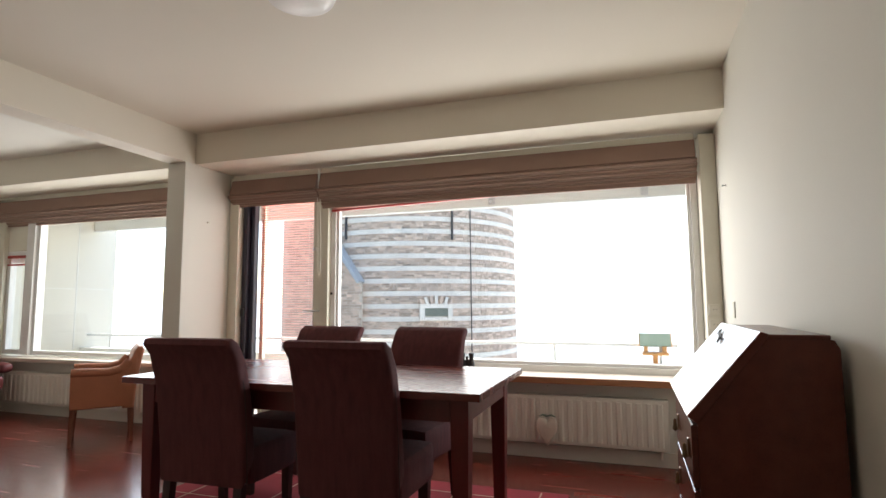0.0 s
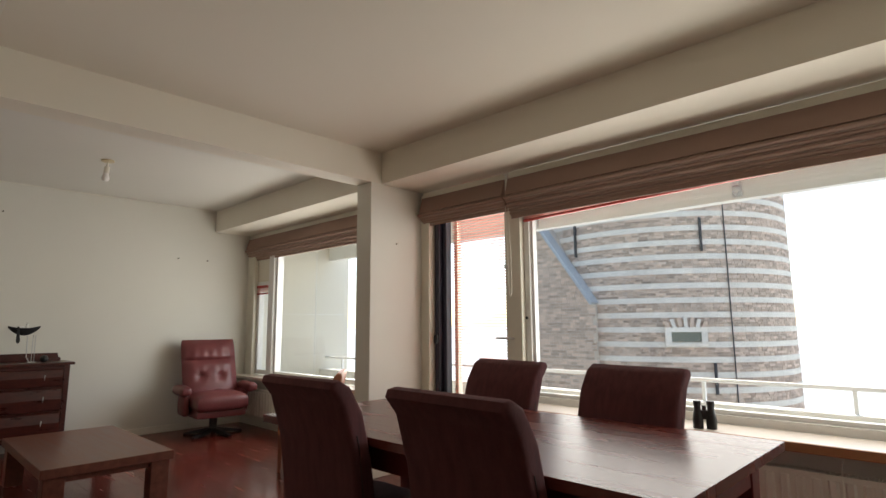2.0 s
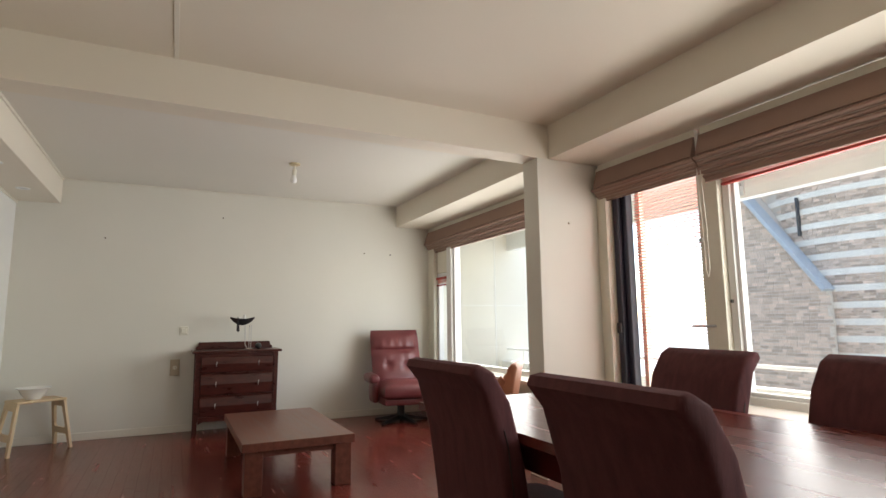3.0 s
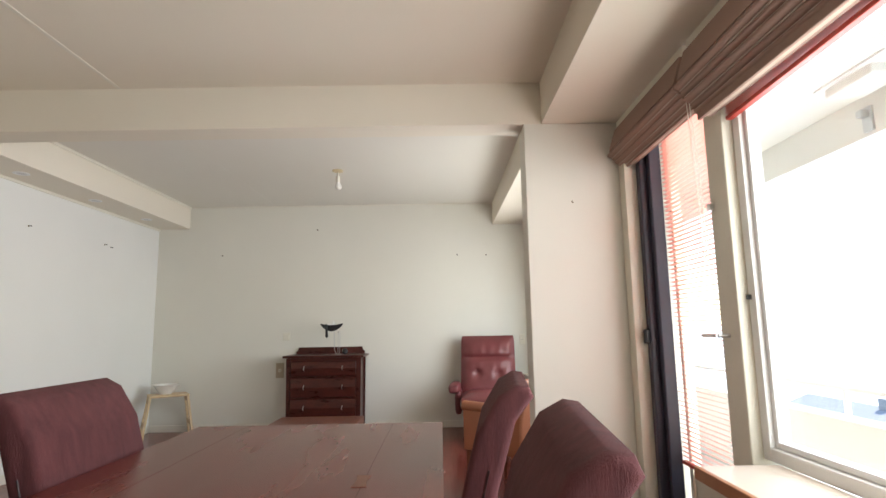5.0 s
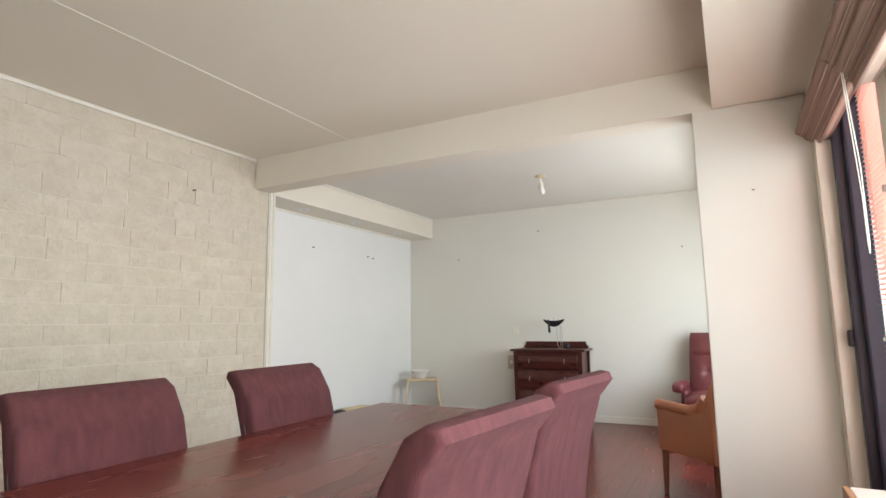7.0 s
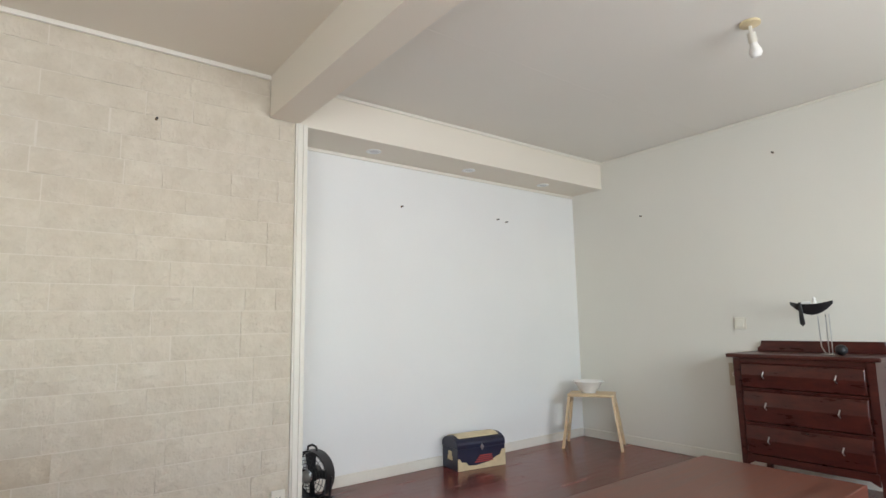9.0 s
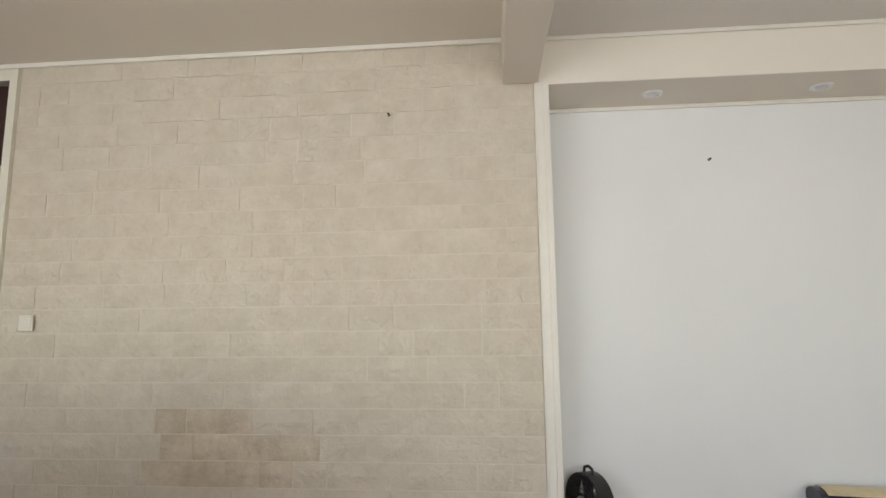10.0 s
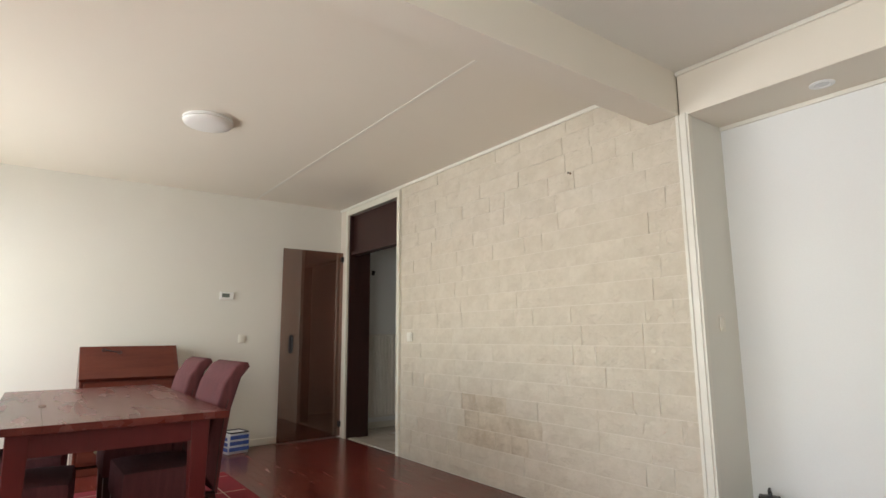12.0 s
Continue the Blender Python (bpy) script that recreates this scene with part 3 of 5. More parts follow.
# ---- radiators ----
def radiator(x0, x1, z0, z1, label, m=None, pitch=0.066):
    """A panel radiator; its face looks towards -y."""
    r = thing("radiator", label, "radiator", m)
    part("panel", box(x0, x1, -0.006, 0.0, z0, z1, bevel=0.002), RADPAINT, r)
    part("back_panel", box(x0, x1, 0.06, 0.066, z0, z1, bevel=0.002), RADPAINT, r)
    n = int((x1 - x0 - 0.04) / pitch)
    st = (x1 - x0 - 0.04) / n
    for i in range(n):
        xa = x0 + 0.02 + i * st + st * 0.18
        bm = prism([(xa, -0.006), (xa + 0.010, -0.018), (xa + st * 0.64 - 0.010, -0.018), (xa + st * 0.64, -0.006)], z0 + 0.025, z1 - 0.025, "z")
        part("rib", bm, RADPAINT, r)
    bm = bmesh.new()
    for i in range(int((x1 - x0) / 0.012)):
        bx(bm, x0 + i * 0.012, x0 + i * 0.012 + 0.005, 0.0, 0.06, z1 - 0.008, z1 + 0.004)
    part("grille", bm, RADPAINT, r)
    part("side_cover", box(x0 - 0.002, x0 + 0.004, 0.0, 0.062, z0, z1 + 0.004), RADPAINT, r)
    part("side_cover", box(x1 - 0.004, x1 + 0.002, 0.0, 0.062, z0, z1 + 0.004), RADPAINT, r)
    part("valve", tube([(x1 - 0.05, 0.03, z0), (x1 - 0.05, 0.03, z0 - 0.06), (x1 - 0.05, 0.088, z0 - 0.06)], 0.009), RADPAINT, r)
    for x in (x0 + 0.15, x1 - 0.15):
        part("bracket", box(x - 0.01, x + 0.01, 0.066, 0.10, z0 + 0.05, z1 - 0.05), RADPAINT, r)
    return r


radiator(1.55, 3.80, 0.125, 0.465, "cream ribbed panel radiator under the dining window", pose(0, 3.985, 0))
radiator(-2.95, -0.85, 0.12, 0.44, "cream ribbed panel radiator under the sitting-room window", pose(0, 3.985, 0))
radiator(-0.26, 0.26, 0.14, 1.14, "tall cream ribbed panel radiator on the hall wall", pose(4.305, -0.73, 0, 0, 0, -90), 0.045)


# ---- dining area ----
def dining_chair():
    c = thing("dining_chair", "burgundy upholstered dining chair with a rolled backrest", "chair", group="chairs round the dining table")
    back = [(-0.155, 0.30), (-0.175, 0.52), (-0.205, 0.74), (-0.252, 0.90), (-0.298, 0.958), (-0.288, 0.982), (-0.258, 0.987), (-0.212, 0.962), (-0.155, 0.87), (-0.11, 0.70), (-0.08, 0.48), (-0.075, 0.42)]
    part("backrest", prism(back, -0.243, 0.243, bevel=0.017, seg=3), CHAIRCLOTH, c, smooth=True)
    part("piping", tube([(-0.2425, -0.135, 0.32), (-0.2425, -0.150, 0.55), (-0.2425, -0.172, 0.74), (-0.2425, -0.185, 0.79)], 0.003, 6), DARKLEG, c)
    part("piping", tube([(0.2425, -0.135, 0.32), (0.2425, -0.150, 0.55), (0.2425, -0.172, 0.74), (0.2425, -0.185, 0.79)], 0.003, 6), DARKLEG, c)
    part("seat", cushion(-0.24, 0.24, -0.10, 0.30, 0.29, 0.475, 0.03, 0.012), CHAIRCLOTH, c, smooth=True)
    for x, y, dx, dy in ((-0.20, -0.125, 0, -0.03), (0.20, -0.125, 0, -0.03), (-0.20, 0.26, 0, 0.0), (0.20, 0.26, 0, 0.0)):
        bm = bmesh.new()
        w0, w1 = 0.016, 0.022
        lo = [bm.verts.new((x + dx + a * w0, y + dy + b * w0, 0.009)) for a, b in ((-1, -1), (1, -1), (1, 1), (-1, 1))]
        hi = [bm.verts.new((x + a * w1, y + b * w1, 0.31)) for a, b in ((-1, -1), (1, -1), (1, 1), (-1, 1))]
        bm.faces.new(lo[::-1])
        bm.faces.new(hi)
        for i in range(4):
            bm.faces.new((lo[i], lo[(i + 1) % 4], hi[(i + 1) % 4], hi[i]))
        part("leg", bm, DARKLEG, c, "dark wooden leg")
    return c


chair = dining_chair()
chair.matrix_world = pose(1.635, 2.185, 0, 0, 0, 1.5)
copy_thing(chair, pose(2.405, 2.19, 0, 0, 0, -1))
copy_thing(chair, pose(1.615, 2.96, 0, 0, 0, 174))
copy_thing(chair, pose(2.335, 2.965, 0, 0, 0, 174))


def dining_table(x0, x1, y0, y1, h):
    t = thing("dining_table", "long dark red-brown wooden dining table standing on a red rug", "table")
    cuts = [y0, y0 + 0.19, y1 - 0.19, y1]
    for a, b in zip(cuts, cuts[1:]):
        part("board", box(x0 + 0.0, x1, a + 0.0002, b - 0.0002, h - 0.032, h, bevel=0.0006, seg=1), TABLEWOOD, t)
    i = 0.075
    part("apron", box(x0 + i, x1 - i, y0 + i, y0 + i + 0.022, h - 0.135, h - 0.032), TABLEBASE, t)
    part("apron", box(x0 + i, x1 - i, y1 - i - 0.022, y1 - i, h - 0.135, h - 0.032), TABLEBASE, t)
    part("apron", box(x0 + i, x0 + i + 0.022, y0 + i + 0.022, y1 - i - 0.022, h - 0.135, h - 0.032), TABLEBASE, t)
    part("apron", box(x1 - i - 0.022, x1 - i, y0 + i + 0.022, y1 - i - 0.022, h - 0.135, h - 0.032), TABLEBASE, t)
    for x in (x0 + i + 0.035, x1 - i - 0.035):
        for y in (y0 + i + 0.035, y1 - i - 0.035):
            bm = box(x - 0.042, x + 0.042, y - 0.042, y + 0.042, 0.009, h - 0.033)
            for v in bm.verts:
                if v.co.z < 0.3:
                    v.co.x = x + (v.co.x - x) * 0.68
                    v.co.y = y + (v.co.y - y) * 0.68
            bmesh.ops.bevel(bm, geom=bm.edges[:], offset=0.003, segments=1, affect="EDGES")
            part("leg", bm, TABLEBASE, t)
    return t


def inlay(parent, x, y, h):
    part("inlay", prism([(x - 0.05, y - 0.018), (x, y - 0.012), (x + 0.05, y - 0.018), (x + 0.05, y + 0.018), (x, y + 0.012), (x - 0.05, y + 0.018)], h, h + 0.0015, "z"), TANLEG, parent, "paler butterfly inlay over the seam")


dining = dining_table(1.065, 2.985, 2.08, 3.01, 0.77)
inlay(dining, 1.87, 2.815, 0.77)

rug = thing("rug", "red wool rug with thin cream lines under the table", "rug")
part("field", box(0.85, 3.20, 1.50, 3.30, 0.0, 0.008, bevel=0.003), RUGRED, rug)
for x in (1.02, 1.55, 2.05, 2.55, 3.04):
    part("line", box(x - 0.004, x + 0.004, 1.52, 3.28, 0.0082, 0.0094), RUGLINE, rug, "thin cream line")
for y in (1.68, 2.15, 2.62, 3.12):
    part("line", box(0.87, 3.18, y - 0.004, y + 0.004, 0.0096, 0.0106), RUGLINE, rug, "thin cream line")


def drop_pull(parent, x, y, z, s=1.0):
    part("pull_plate", box(x - 0.005, x, y - 0.016 * s, y + 0.016 * s, z - 0.03 * s, z + 0.03 * s, bevel=0.002), BRASS, parent, "dark brass plate")
    part("pull_drop", lathe([(0, -0.042 * s), (0.011 * s, -0.032 * s), (0.007 * s, -0.012 * s), (0.005 * s, 0.01 * s), (0, 0.012 * s)], 10, (x - 0.014, y, z)), BRASS, parent, "dark brass drop handle")


def secretary():
    """A sloping-lid writing desk; drawers look towards -x."""
    d = thing("writing_desk", "mahogany secretary desk with closed sloping lid and drawers", "desk")
    side = [(3.765, 0.05), (3.765, 0.765), (3.975, 1.035), (4.120, 1.035), (4.150, 1.025), (4.163, 1.0), (4.165, 0.05)]
    y0, y1 = 1.80, 2.55
    part("side_panel", prism(side, y0, y0 + 0.02, "y", 0.003, 1), DESKWOOD, d)
    part("side_panel", prism(side, y1 - 0.02, y1, "y", 0.003, 1), DESKWOOD, d)
    part("back_panel", box(4.150, 4.162, y0 + 0.02, y1 - 0.02, 0.06, 1.0), DESKWOOD, d)
    part("top", box(3.972, 4.140, y0 - 0.003, y1 + 0.003, 1.028, 1.042, bevel=0.004), DESKWOOD, d)
    lid = [(3.766, 0.762), (3.735, 0.785), (3.955, 1.050), (3.976, 1.044), (3.977, 1.033)]
    part("lid", prism(lid, y0 - 0.008, y1 + 0.008, "y", 0.004, 2), DESKWOOD, d, "sloping lid catching the daylight")
    part("carcass", box(3.780, 4.150, y0 + 0.02, y1 - 0.02, 0.08, 0.76), DESKWOOD, d)
    zs = [0.10, 0.325, 0.545, 0.755]
    for a, b in zip(zs, zs[1:]):
        dr = part("drawer", box(3.752, 3.780, y0 + 0.045, y1 - 0.03, a + 0.006, b - 0.006, bevel=0.004), DESKWOOD, d)
        for y in (y0 + 0.17, y1 - 0.16):
            drop_pull(dr, 3.752, y, (a + b) / 2)
    part("lid_support", box(3.748, 3.78, y0 + 0.022, y0 + 0.040, 0.58, 0.75, bevel=0.002), DESKWOOD, d)
    part("plinth", box(3.755, 4.15, y0, y1, 0.0, 0.06, bevel=0.004), DESKWOOD, d)
    k = Vector((3.912, 2.32, 1.008))
    key = tube([k + Vector((-0.008, -0.045, -0.0096)), k + Vector((0.008, 0.045, 0.0096))], 0.005)
    part("lid_key_bow", ring(k + Vector((-0.010, -0.060, -0.012)), 0.014, 0.003, (-0.77, 0, 0.63), 14), BLACK, d, "black ornamental key handle")
    part("lid_key_stem", key, BLACK, d)
    part("lid_key_bow", ring(k + Vector((0.010, 0.060, 0.012)), 0.014, 0.003, (-0.77, 0, 0.63), 14), BLACK, d)
    return d


secretary()

bag = thing("shopping_bag", "blue and white patterned bag standing by the wall", "bag", pose(3.985, 1.20, 0, 0, 0, 10))
part("body", prism([(-0.10, 0.0), (0.10, 0.0), (0.115, 0.17), (0.09, 0.20), (-0.10, 0.20), (-0.115, 0.17)], -0.10, 0.10, "x", 0.02, 2), WHITEPRINT, bag, smooth=True)
for i in range(3):
    part("print_band", box(-0.106, -0.1005, -0.10 + i * 0.004, 0.10 - i * 0.004, 0.03 + i * 0.055, 0.065 + i * 0.055), BLUEPRINT, bag, "blue printed band")
    part("print_band", box(-0.09 + i * 0.004, 0.09 - i * 0.004, 0.1105, 0.1165, 0.03 + i * 0.05, 0.06 + i * 0.05), BLUEPRINT, bag, "blue printed band")
part("rim", tube([(-0.1, -0.09, 0.2), (0.1, -0.09, 0.2), (0.1, 0.09, 0.2), (-0.1, 0.09, 0.2), (-0.1, -0.09, 0.2)], 0.007), NAVY, bag)
part("handle", tube([(0.0, -0.095, 0.19), (0.0, -0.14, 0.16), (0.0, -0.145, 0.12)], 0.008), NAVY, bag)

lamp = thing("ceiling_light", "flat round white opal ceiling light", "ceiling light", pose(2.13, 2.03, ZC))
part("base", lathe([(0, 0), (0.165, 0), (0.168, -0.015), (0.15, -0.02), (0, -0.02)], 48), FRAMEWHITE, lamp, smooth=True)
part("shade", lathe([(0.158, -0.016), (0.163, -0.026), (0.155, -0.038), (0.12, -0.047), (0.06, -0.052), (0, -0.053)], 48), OPAL, lamp, "white opal glass disc", smooth=True)


def wall_plate(name, label, category, m, w=0.08, h=0.08, kind_="switch", mat=PLASTIC):
    """A plate that looks towards local -y."""
    p = thing(name, label, category, m)
    part("plate", box(-w / 2, w / 2, -0.010, 0.0, -h / 2, h / 2, bevel=0.004), mat, p)
    if kind_ == "switch":
        part("rocker", box(-w * 0.32, w * 0.32, -0.016, -0.010, -h * 0.32, h * 0.32, bevel=0.003), PLASTIC, p)
    else:
        part("socket_well", lathe([(0.0, 0.0), (0.021, 0.0), (0.021, 0.004), (0.017, 0.004), (0.017, 0.001), (0, 0.001)], 20), PLASTIC, p).matrix_local = pose(0, -0.010, 0, 90, 0, 0)
        for dx in (-0.009, 0.009):
            part("pin_hole", rod((dx, -0.0135, 0), (dx, -0.0112, 0), 0.003, seg=8), BLACK, p)
    return p


wall_plate("light_switch", "ivory light switch on the stone wall", "light switch", pose(2.64, 0.010, 1.113, 0, 0, 180), 0.085, 0.085)
wall_plate("light_switch", "ivory light switch on the side wall", "light switch", pose(XE, 1.12, 1.106, 0, 0, -90), 0.07, 0.085)
wall_plate("light_switch", "ivory double switch above the chest", "light switch", pose(XW, 1.20, 1.057, 0, 0, 90), 0.085, 0.09)
wall_plate("wall_socket", "beige wall socket beside the chest", "socket", pose(XW, 1.13, 0.67, 0, 0, 90), 0.09, 0.17, "socket", TANPLATE)
wall_plate("wall_socket", "ivory socket on the window jamb", "socket", pose(4.13, 4.06, 1.085), 0.075, 0.075, "socket")
wall_plate("wall_socket", "ivory socket low on the window jamb", "socket", pose(4.13, 4.06, 0.985), 0.075, 0.075, "socket")
wall_plate("wall_socket", "ivory socket low on the corner post", "socket", pose(-0.10, 0.012, 0.13, 0, 0, 180), 0.08, 0.08, "socket")
wall_plate("light_switch", "narrow ivory switch in the alcove return", "light switch", pose(-0.24, -0.175, 1.177, 0, 0, -90), 0.05, 0.08)
wall_plate("wall_socket", "ivory double socket behind the recliner", "socket", pose(XW, 3.96, 0.98, 0, 0, 90), 0.06, 0.12, "socket")
wall_plate("light_switch", "ivory switch on the hall wall", "light switch", pose(4.40, -1.10, 1.13, 0, 0, -90), 0.07, 0.07)
vent = thing("blind_switch", "narrow ivory double switch near the window", "light switch", pose(XE, 3.68, 1.09, 0, 0, -90))
part("plate", box(-0.04, -0.006, -0.008, 0, -0.05, 0.05, bevel=0.002), PLASTIC, vent)
part("plate", box(0.006, 0.04, -0.008, 0, -0.05, 0.05, bevel=0.002), PLASTIC, vent)

th = thing("thermostat", "white wall thermostat with a grey display", "thermostat", pose(XE, 1.298, 1.552, 0, 0, -90))
part("case", box(-0.07, 0.07, -0.025, 0, -0.04, 0.04, bevel=0.006), WHITEPLASTIC, th)
part("display", box(-0.05, 0.025, -0.0265, -0.0252, -0.018, 0.022), GREYSCREEN, th, "grey liquid-crystal display")

ph = thing("intercom", "white intercom handset on the hall wall", "intercom", pose(4.40, -1.0, 1.72, 0, 0, -90))
part("case", box(-0.045, 0.045, -0.03, 0, -0.11, 0.11, bevel=0.008), WHITEPLASTIC, ph)
part("handset", box(-0.035, 0.005, -0.06, -0.031, -0.10, 0.10, bevel=0.01), WHITEPLASTIC, ph)
part("cord", tube([(-0.02, -0.03, -0.11), (-0.02, -0.03, -0.2), (0.0, -0.03, -0.235), (0.02, -0.03, -0.2), (0.02, -0.025, -0.11)], 0.005, 6), WHITEPLASTIC, ph)
hk = thing("coat_hook", "dark coat hook on the hall wall", "hook", pose(4.40, -0.56, 1.926, 0, 0, -90))
part("plate", box(-0.02, 0.02, -0.006, 0, -0.03, 0.03, bevel=0.003), BLACK, hk)
part("prong", tube([(0, -0.006, 0.01), (0, -0.04, 0.0), (0, -0.05, 0.02)], 0.007), BLACK, hk)


def nail(x, y, z, n, label="small nail remaining in the plastered wall", mat=BLACK):
    a = Vector((x, y, z))
    t = thing("nail", label, "nail", Matrix.Translation(a), group="picture nails")
    n = Vector(n)
    part("shank", rod((0, 0, 0), n * 0.02, 0.0028, seg=8), mat, t)
    part("head", rod(n * 0.02, n * 0.024, 0.006, seg=10), mat, t)
    part("wall_plug", rod(n * -0.002, n * 0.002, 0.008, seg=10), BRASS, t)


for y, z in ((0.414, 2.025), (1.545, 2.32), (3.218, 1.99), (3.563, 1.986)):
    nail(XW, y, z, (1, 0, 0))
for x, z in ((-1.191, 2.014), (-2.216, 2.014), (-2.32, 2.0)):
    nail(x, -0.36, z, (0, 1, 0), "small hook remaining in the white alcove wall")
nail(0.621, 0.008, 2.221, (0, 1, 0), "small nail remaining in the stone wall")
nail(0.0, 3.82, 1.871, (1, 0, 0), "small filled nail hole in the pier", PLASTIC)
nail(XE, 3.724, 1.881, (-1, 0, 0))

heart = thing("heart_ornament", "glazed cream heart hanging on the radiator", "ornament", pose(2.985, 3.935, 0.12) @ Matrix.Diagonal((1.25, 1, 1.25, 1)))
hp = [(0, 0), (0.035, 0.045), (0.055, 0.09), (0.058, 0.125), (0.045, 0.155), (0.025, 0.160), (0.008, 0.148), (0, 0.135), (-0.008, 0.148), (-0.025, 0.160), (-0.045, 0.155), (-0.058, 0.125), (-0.055, 0.09), (-0.035, 0.045)]
part("body", prism(hp, -0.028, 0.028, "y", 0.018, 3), HEARTWHITE, heart, smooth=True)
part("leaf", prism([(-0.05, 0.162), (-0.025, 0.168), (0, 0.160), (0.025, 0.168), (0.05, 0.162), (0.025, 0.176), (0, 0.170), (-0.025, 0.176)], -0.01, 0.01, "y"), GREENROOF, heart, "green leaf trim")
part("string", tube([(0, 0.0, 0.165), (0, 0.03, 0.325), (0, 0.09, 0.33)], 0.002, 5), TRIM, heart)

bino = thing("binoculars", "black binoculars standing on the window sill", "binoculars", pose(2.36, 4.04, 0.60, 0, 0, 20))
for s in (-1, 1):
    part("barrel", lathe([(0, 0), (0.027, 0), (0.028, 0.05), (0.022, 0.085), (0.018, 0.10), (0.018, 0.125), (0.021, 0.127), (0.021, 0.15), (0, 0.15)], 20, (s * 0.034, 0, 0)), BLACK, bino, smooth=True)
part("bridge", box(-0.02, 0.02, -0.012, 0.012, 0.05, 0.10, bevel=0.004), BLACK, bino)
part("focus_wheel", rod((0, 0, 0.10), (0, 0, 0.125), 0.012, seg=16), BLACK, bino)


# ---- sitting area ----
def coffee_table(x0, x1, y0, y1, h):
    t = thing("coffee_table", "low red-brown wooden coffee table with square legs", "coffee table")
    part("tabletop", box(x0, x1, y0, y1, h - 0.058, h, bevel=0.004), COFFEEWOOD, t)
    part("apron", several((x0 + 0.05, x1 - 0.05, y0 + 0.05, y1 - 0.05, h - 0.10, h - 0.059)), COFFEEWOOD, t)
    for x in (x0 + 0.02, x1 - 0.135):
        for y in (y0 + 0.02, y1 - 0.135):
            part("leg", box(x, x + 0.115, y, y + 0.115, 0.0, h - 0.059, bevel=0.004), COFFEEWOOD, t)
    return t


coffee_table(-1.955, -0.55, 1.535, 2.29, 0.342)


def chest_of_drawers():
    c = thing("chest_of_drawers", "dark mahogany chest with three drawers and a low back rail", "chest of drawers")
    xb, xf, y0, y1, h = XW + 0.02, -2.86, 1.315, 2.13, 0.845
    part("carcass", box(xb, xf, y0 + 0.02, y1 - 0.02, 0.15, h - 0.02), CHESTWOOD, c)
    for y in (y0, y1 - 0.045):
        for x in (xb, xf - 0.035):
            bm = box(x, x + 0.045, y, y + 0.045, 0.0, h - 0.021)
            for v in bm.verts:
                if v.co.z < 0.01:
                    v.co.x = x + 0.0225 + (v.co.x - x - 0.0225) * 0.7
                    v.co.y = y + 0.0225 + (v.co.y - y - 0.0225) * 0.7
            part("leg", bm, CHESTWOOD, c)
    part("top", box(xb - 0.005, xf + 0.04, y0 - 0.035, y1 + 0.035, h - 0.018, h + 0.008, bevel=0.007), CHESTWOOD, c)
    rail = [(y0 + 0.01, h + 0.008), (y0 + 0.01, h + 0.035), (y0 + 0.03, h + 0.045), (y0 + 0.04, h + 0.085), (y1 - 0.04, h + 0.085), (y1 - 0.03, h + 0.045), (y1 - 0.01, h + 0.035), (y1 - 0.01, h + 0.008)]
    part("back_rail", prism(rail, xb + 0.0, xb + 0.025, "x", 0.003, 1), CHESTWOOD, c)
    zs = [0.19, 0.40, 0.625, 0.805]
    for a, b in zip(zs, zs[1:]):
        d = part("drawer", prism([(xf, a), (xf + 0.018, a + 0.01), (xf + 0.03, (a + b) / 2), (xf + 0.018, b - 0.022), (xf, b - 0.012)], y0 + 0.055, y1 - 0.055, "y", 0.003, 1), CHESTWOOD, c)
        for y in (y0 + 0.20, y1 - 0.20):
            zc = (a + b) / 2
            part("pull", tube([(xf + 0.028, y, zc - 0.022), (xf + 0.045, y - 0.003, zc - 0.005), (xf + 0.03, y + 0.002, zc + 0.025)], 0.0045, 6), CHROME, d, "small silver pull")
    for z in zs[1:3]:
        part("drawer_rail", box(xf - 0.01, xf + 0.008, y0 + 0.045, y1 - 0.045, z - 0.012, z, bevel=0.002), CHESTWOOD, c)
    part("lower_rail", prism([(y0 + 0.045, 0.12), (y0 + 0.09, 0.145), (y1 - 0.09, 0.145), (y1 - 0.045, 0.12), (y1 - 0.045, 0.19), (y0 + 0.045, 0.19)], xf - 0.01, xf + 0.012, "x"), CHESTWOOD, c)
    return c


chest_of_drawers()

boat = thing("boat_sculpture", "dark boat sculpture with pale rowers on wire legs", "sculpture", pose(-3.03, 1.77, 0.853))
hull = bmesh.new()
rings_ = []
for i in range(9):
    u = -1 + i / 4
    w = 0.035 * (1 - u * u) ** 0.6 + 0.004
    top, bot = 0.325 + 0.022 * u * u, 0.255 + 0.072 * u * u
    rings_.append([hull.verts.new((px * w, u * 0.125, pz)) for px, pz in ((-1, top), (-0.75, (top + bot) / 2), (0, bot), (0.75, (top + bot) / 2), (1, top))])
for A, B in zip(rings_, rings_[1:]):
    for i in range(4):
        hull.faces.new((A[i], A[i + 1], B[i + 1], B[i]))
    hull.faces.new((A[4], A[0], B[0], B[4]))
hull.faces.new(rings_[0])
hull.faces.new(rings_[-1][::-1])
bmesh.ops.recalc_face_normals(hull, faces=hull.faces)
part("hull", hull, BLACK, boat, smooth=True)
part("carving", lathe([(0, 0.30), (0.022, 0.31), (0.018, 0.335), (0.010, 0.35), (0.013, 0.365), (0.0, 0.378)], 12, (0, 0.02, 0)), CERAMIC, boat, "pale carved shape", smooth=True)
part("carving", box(-0.01, 0.01, -0.05, 0.0, 0.325, 0.345, bevel=0.006), CERAMIC, boat, "pale carved shape")
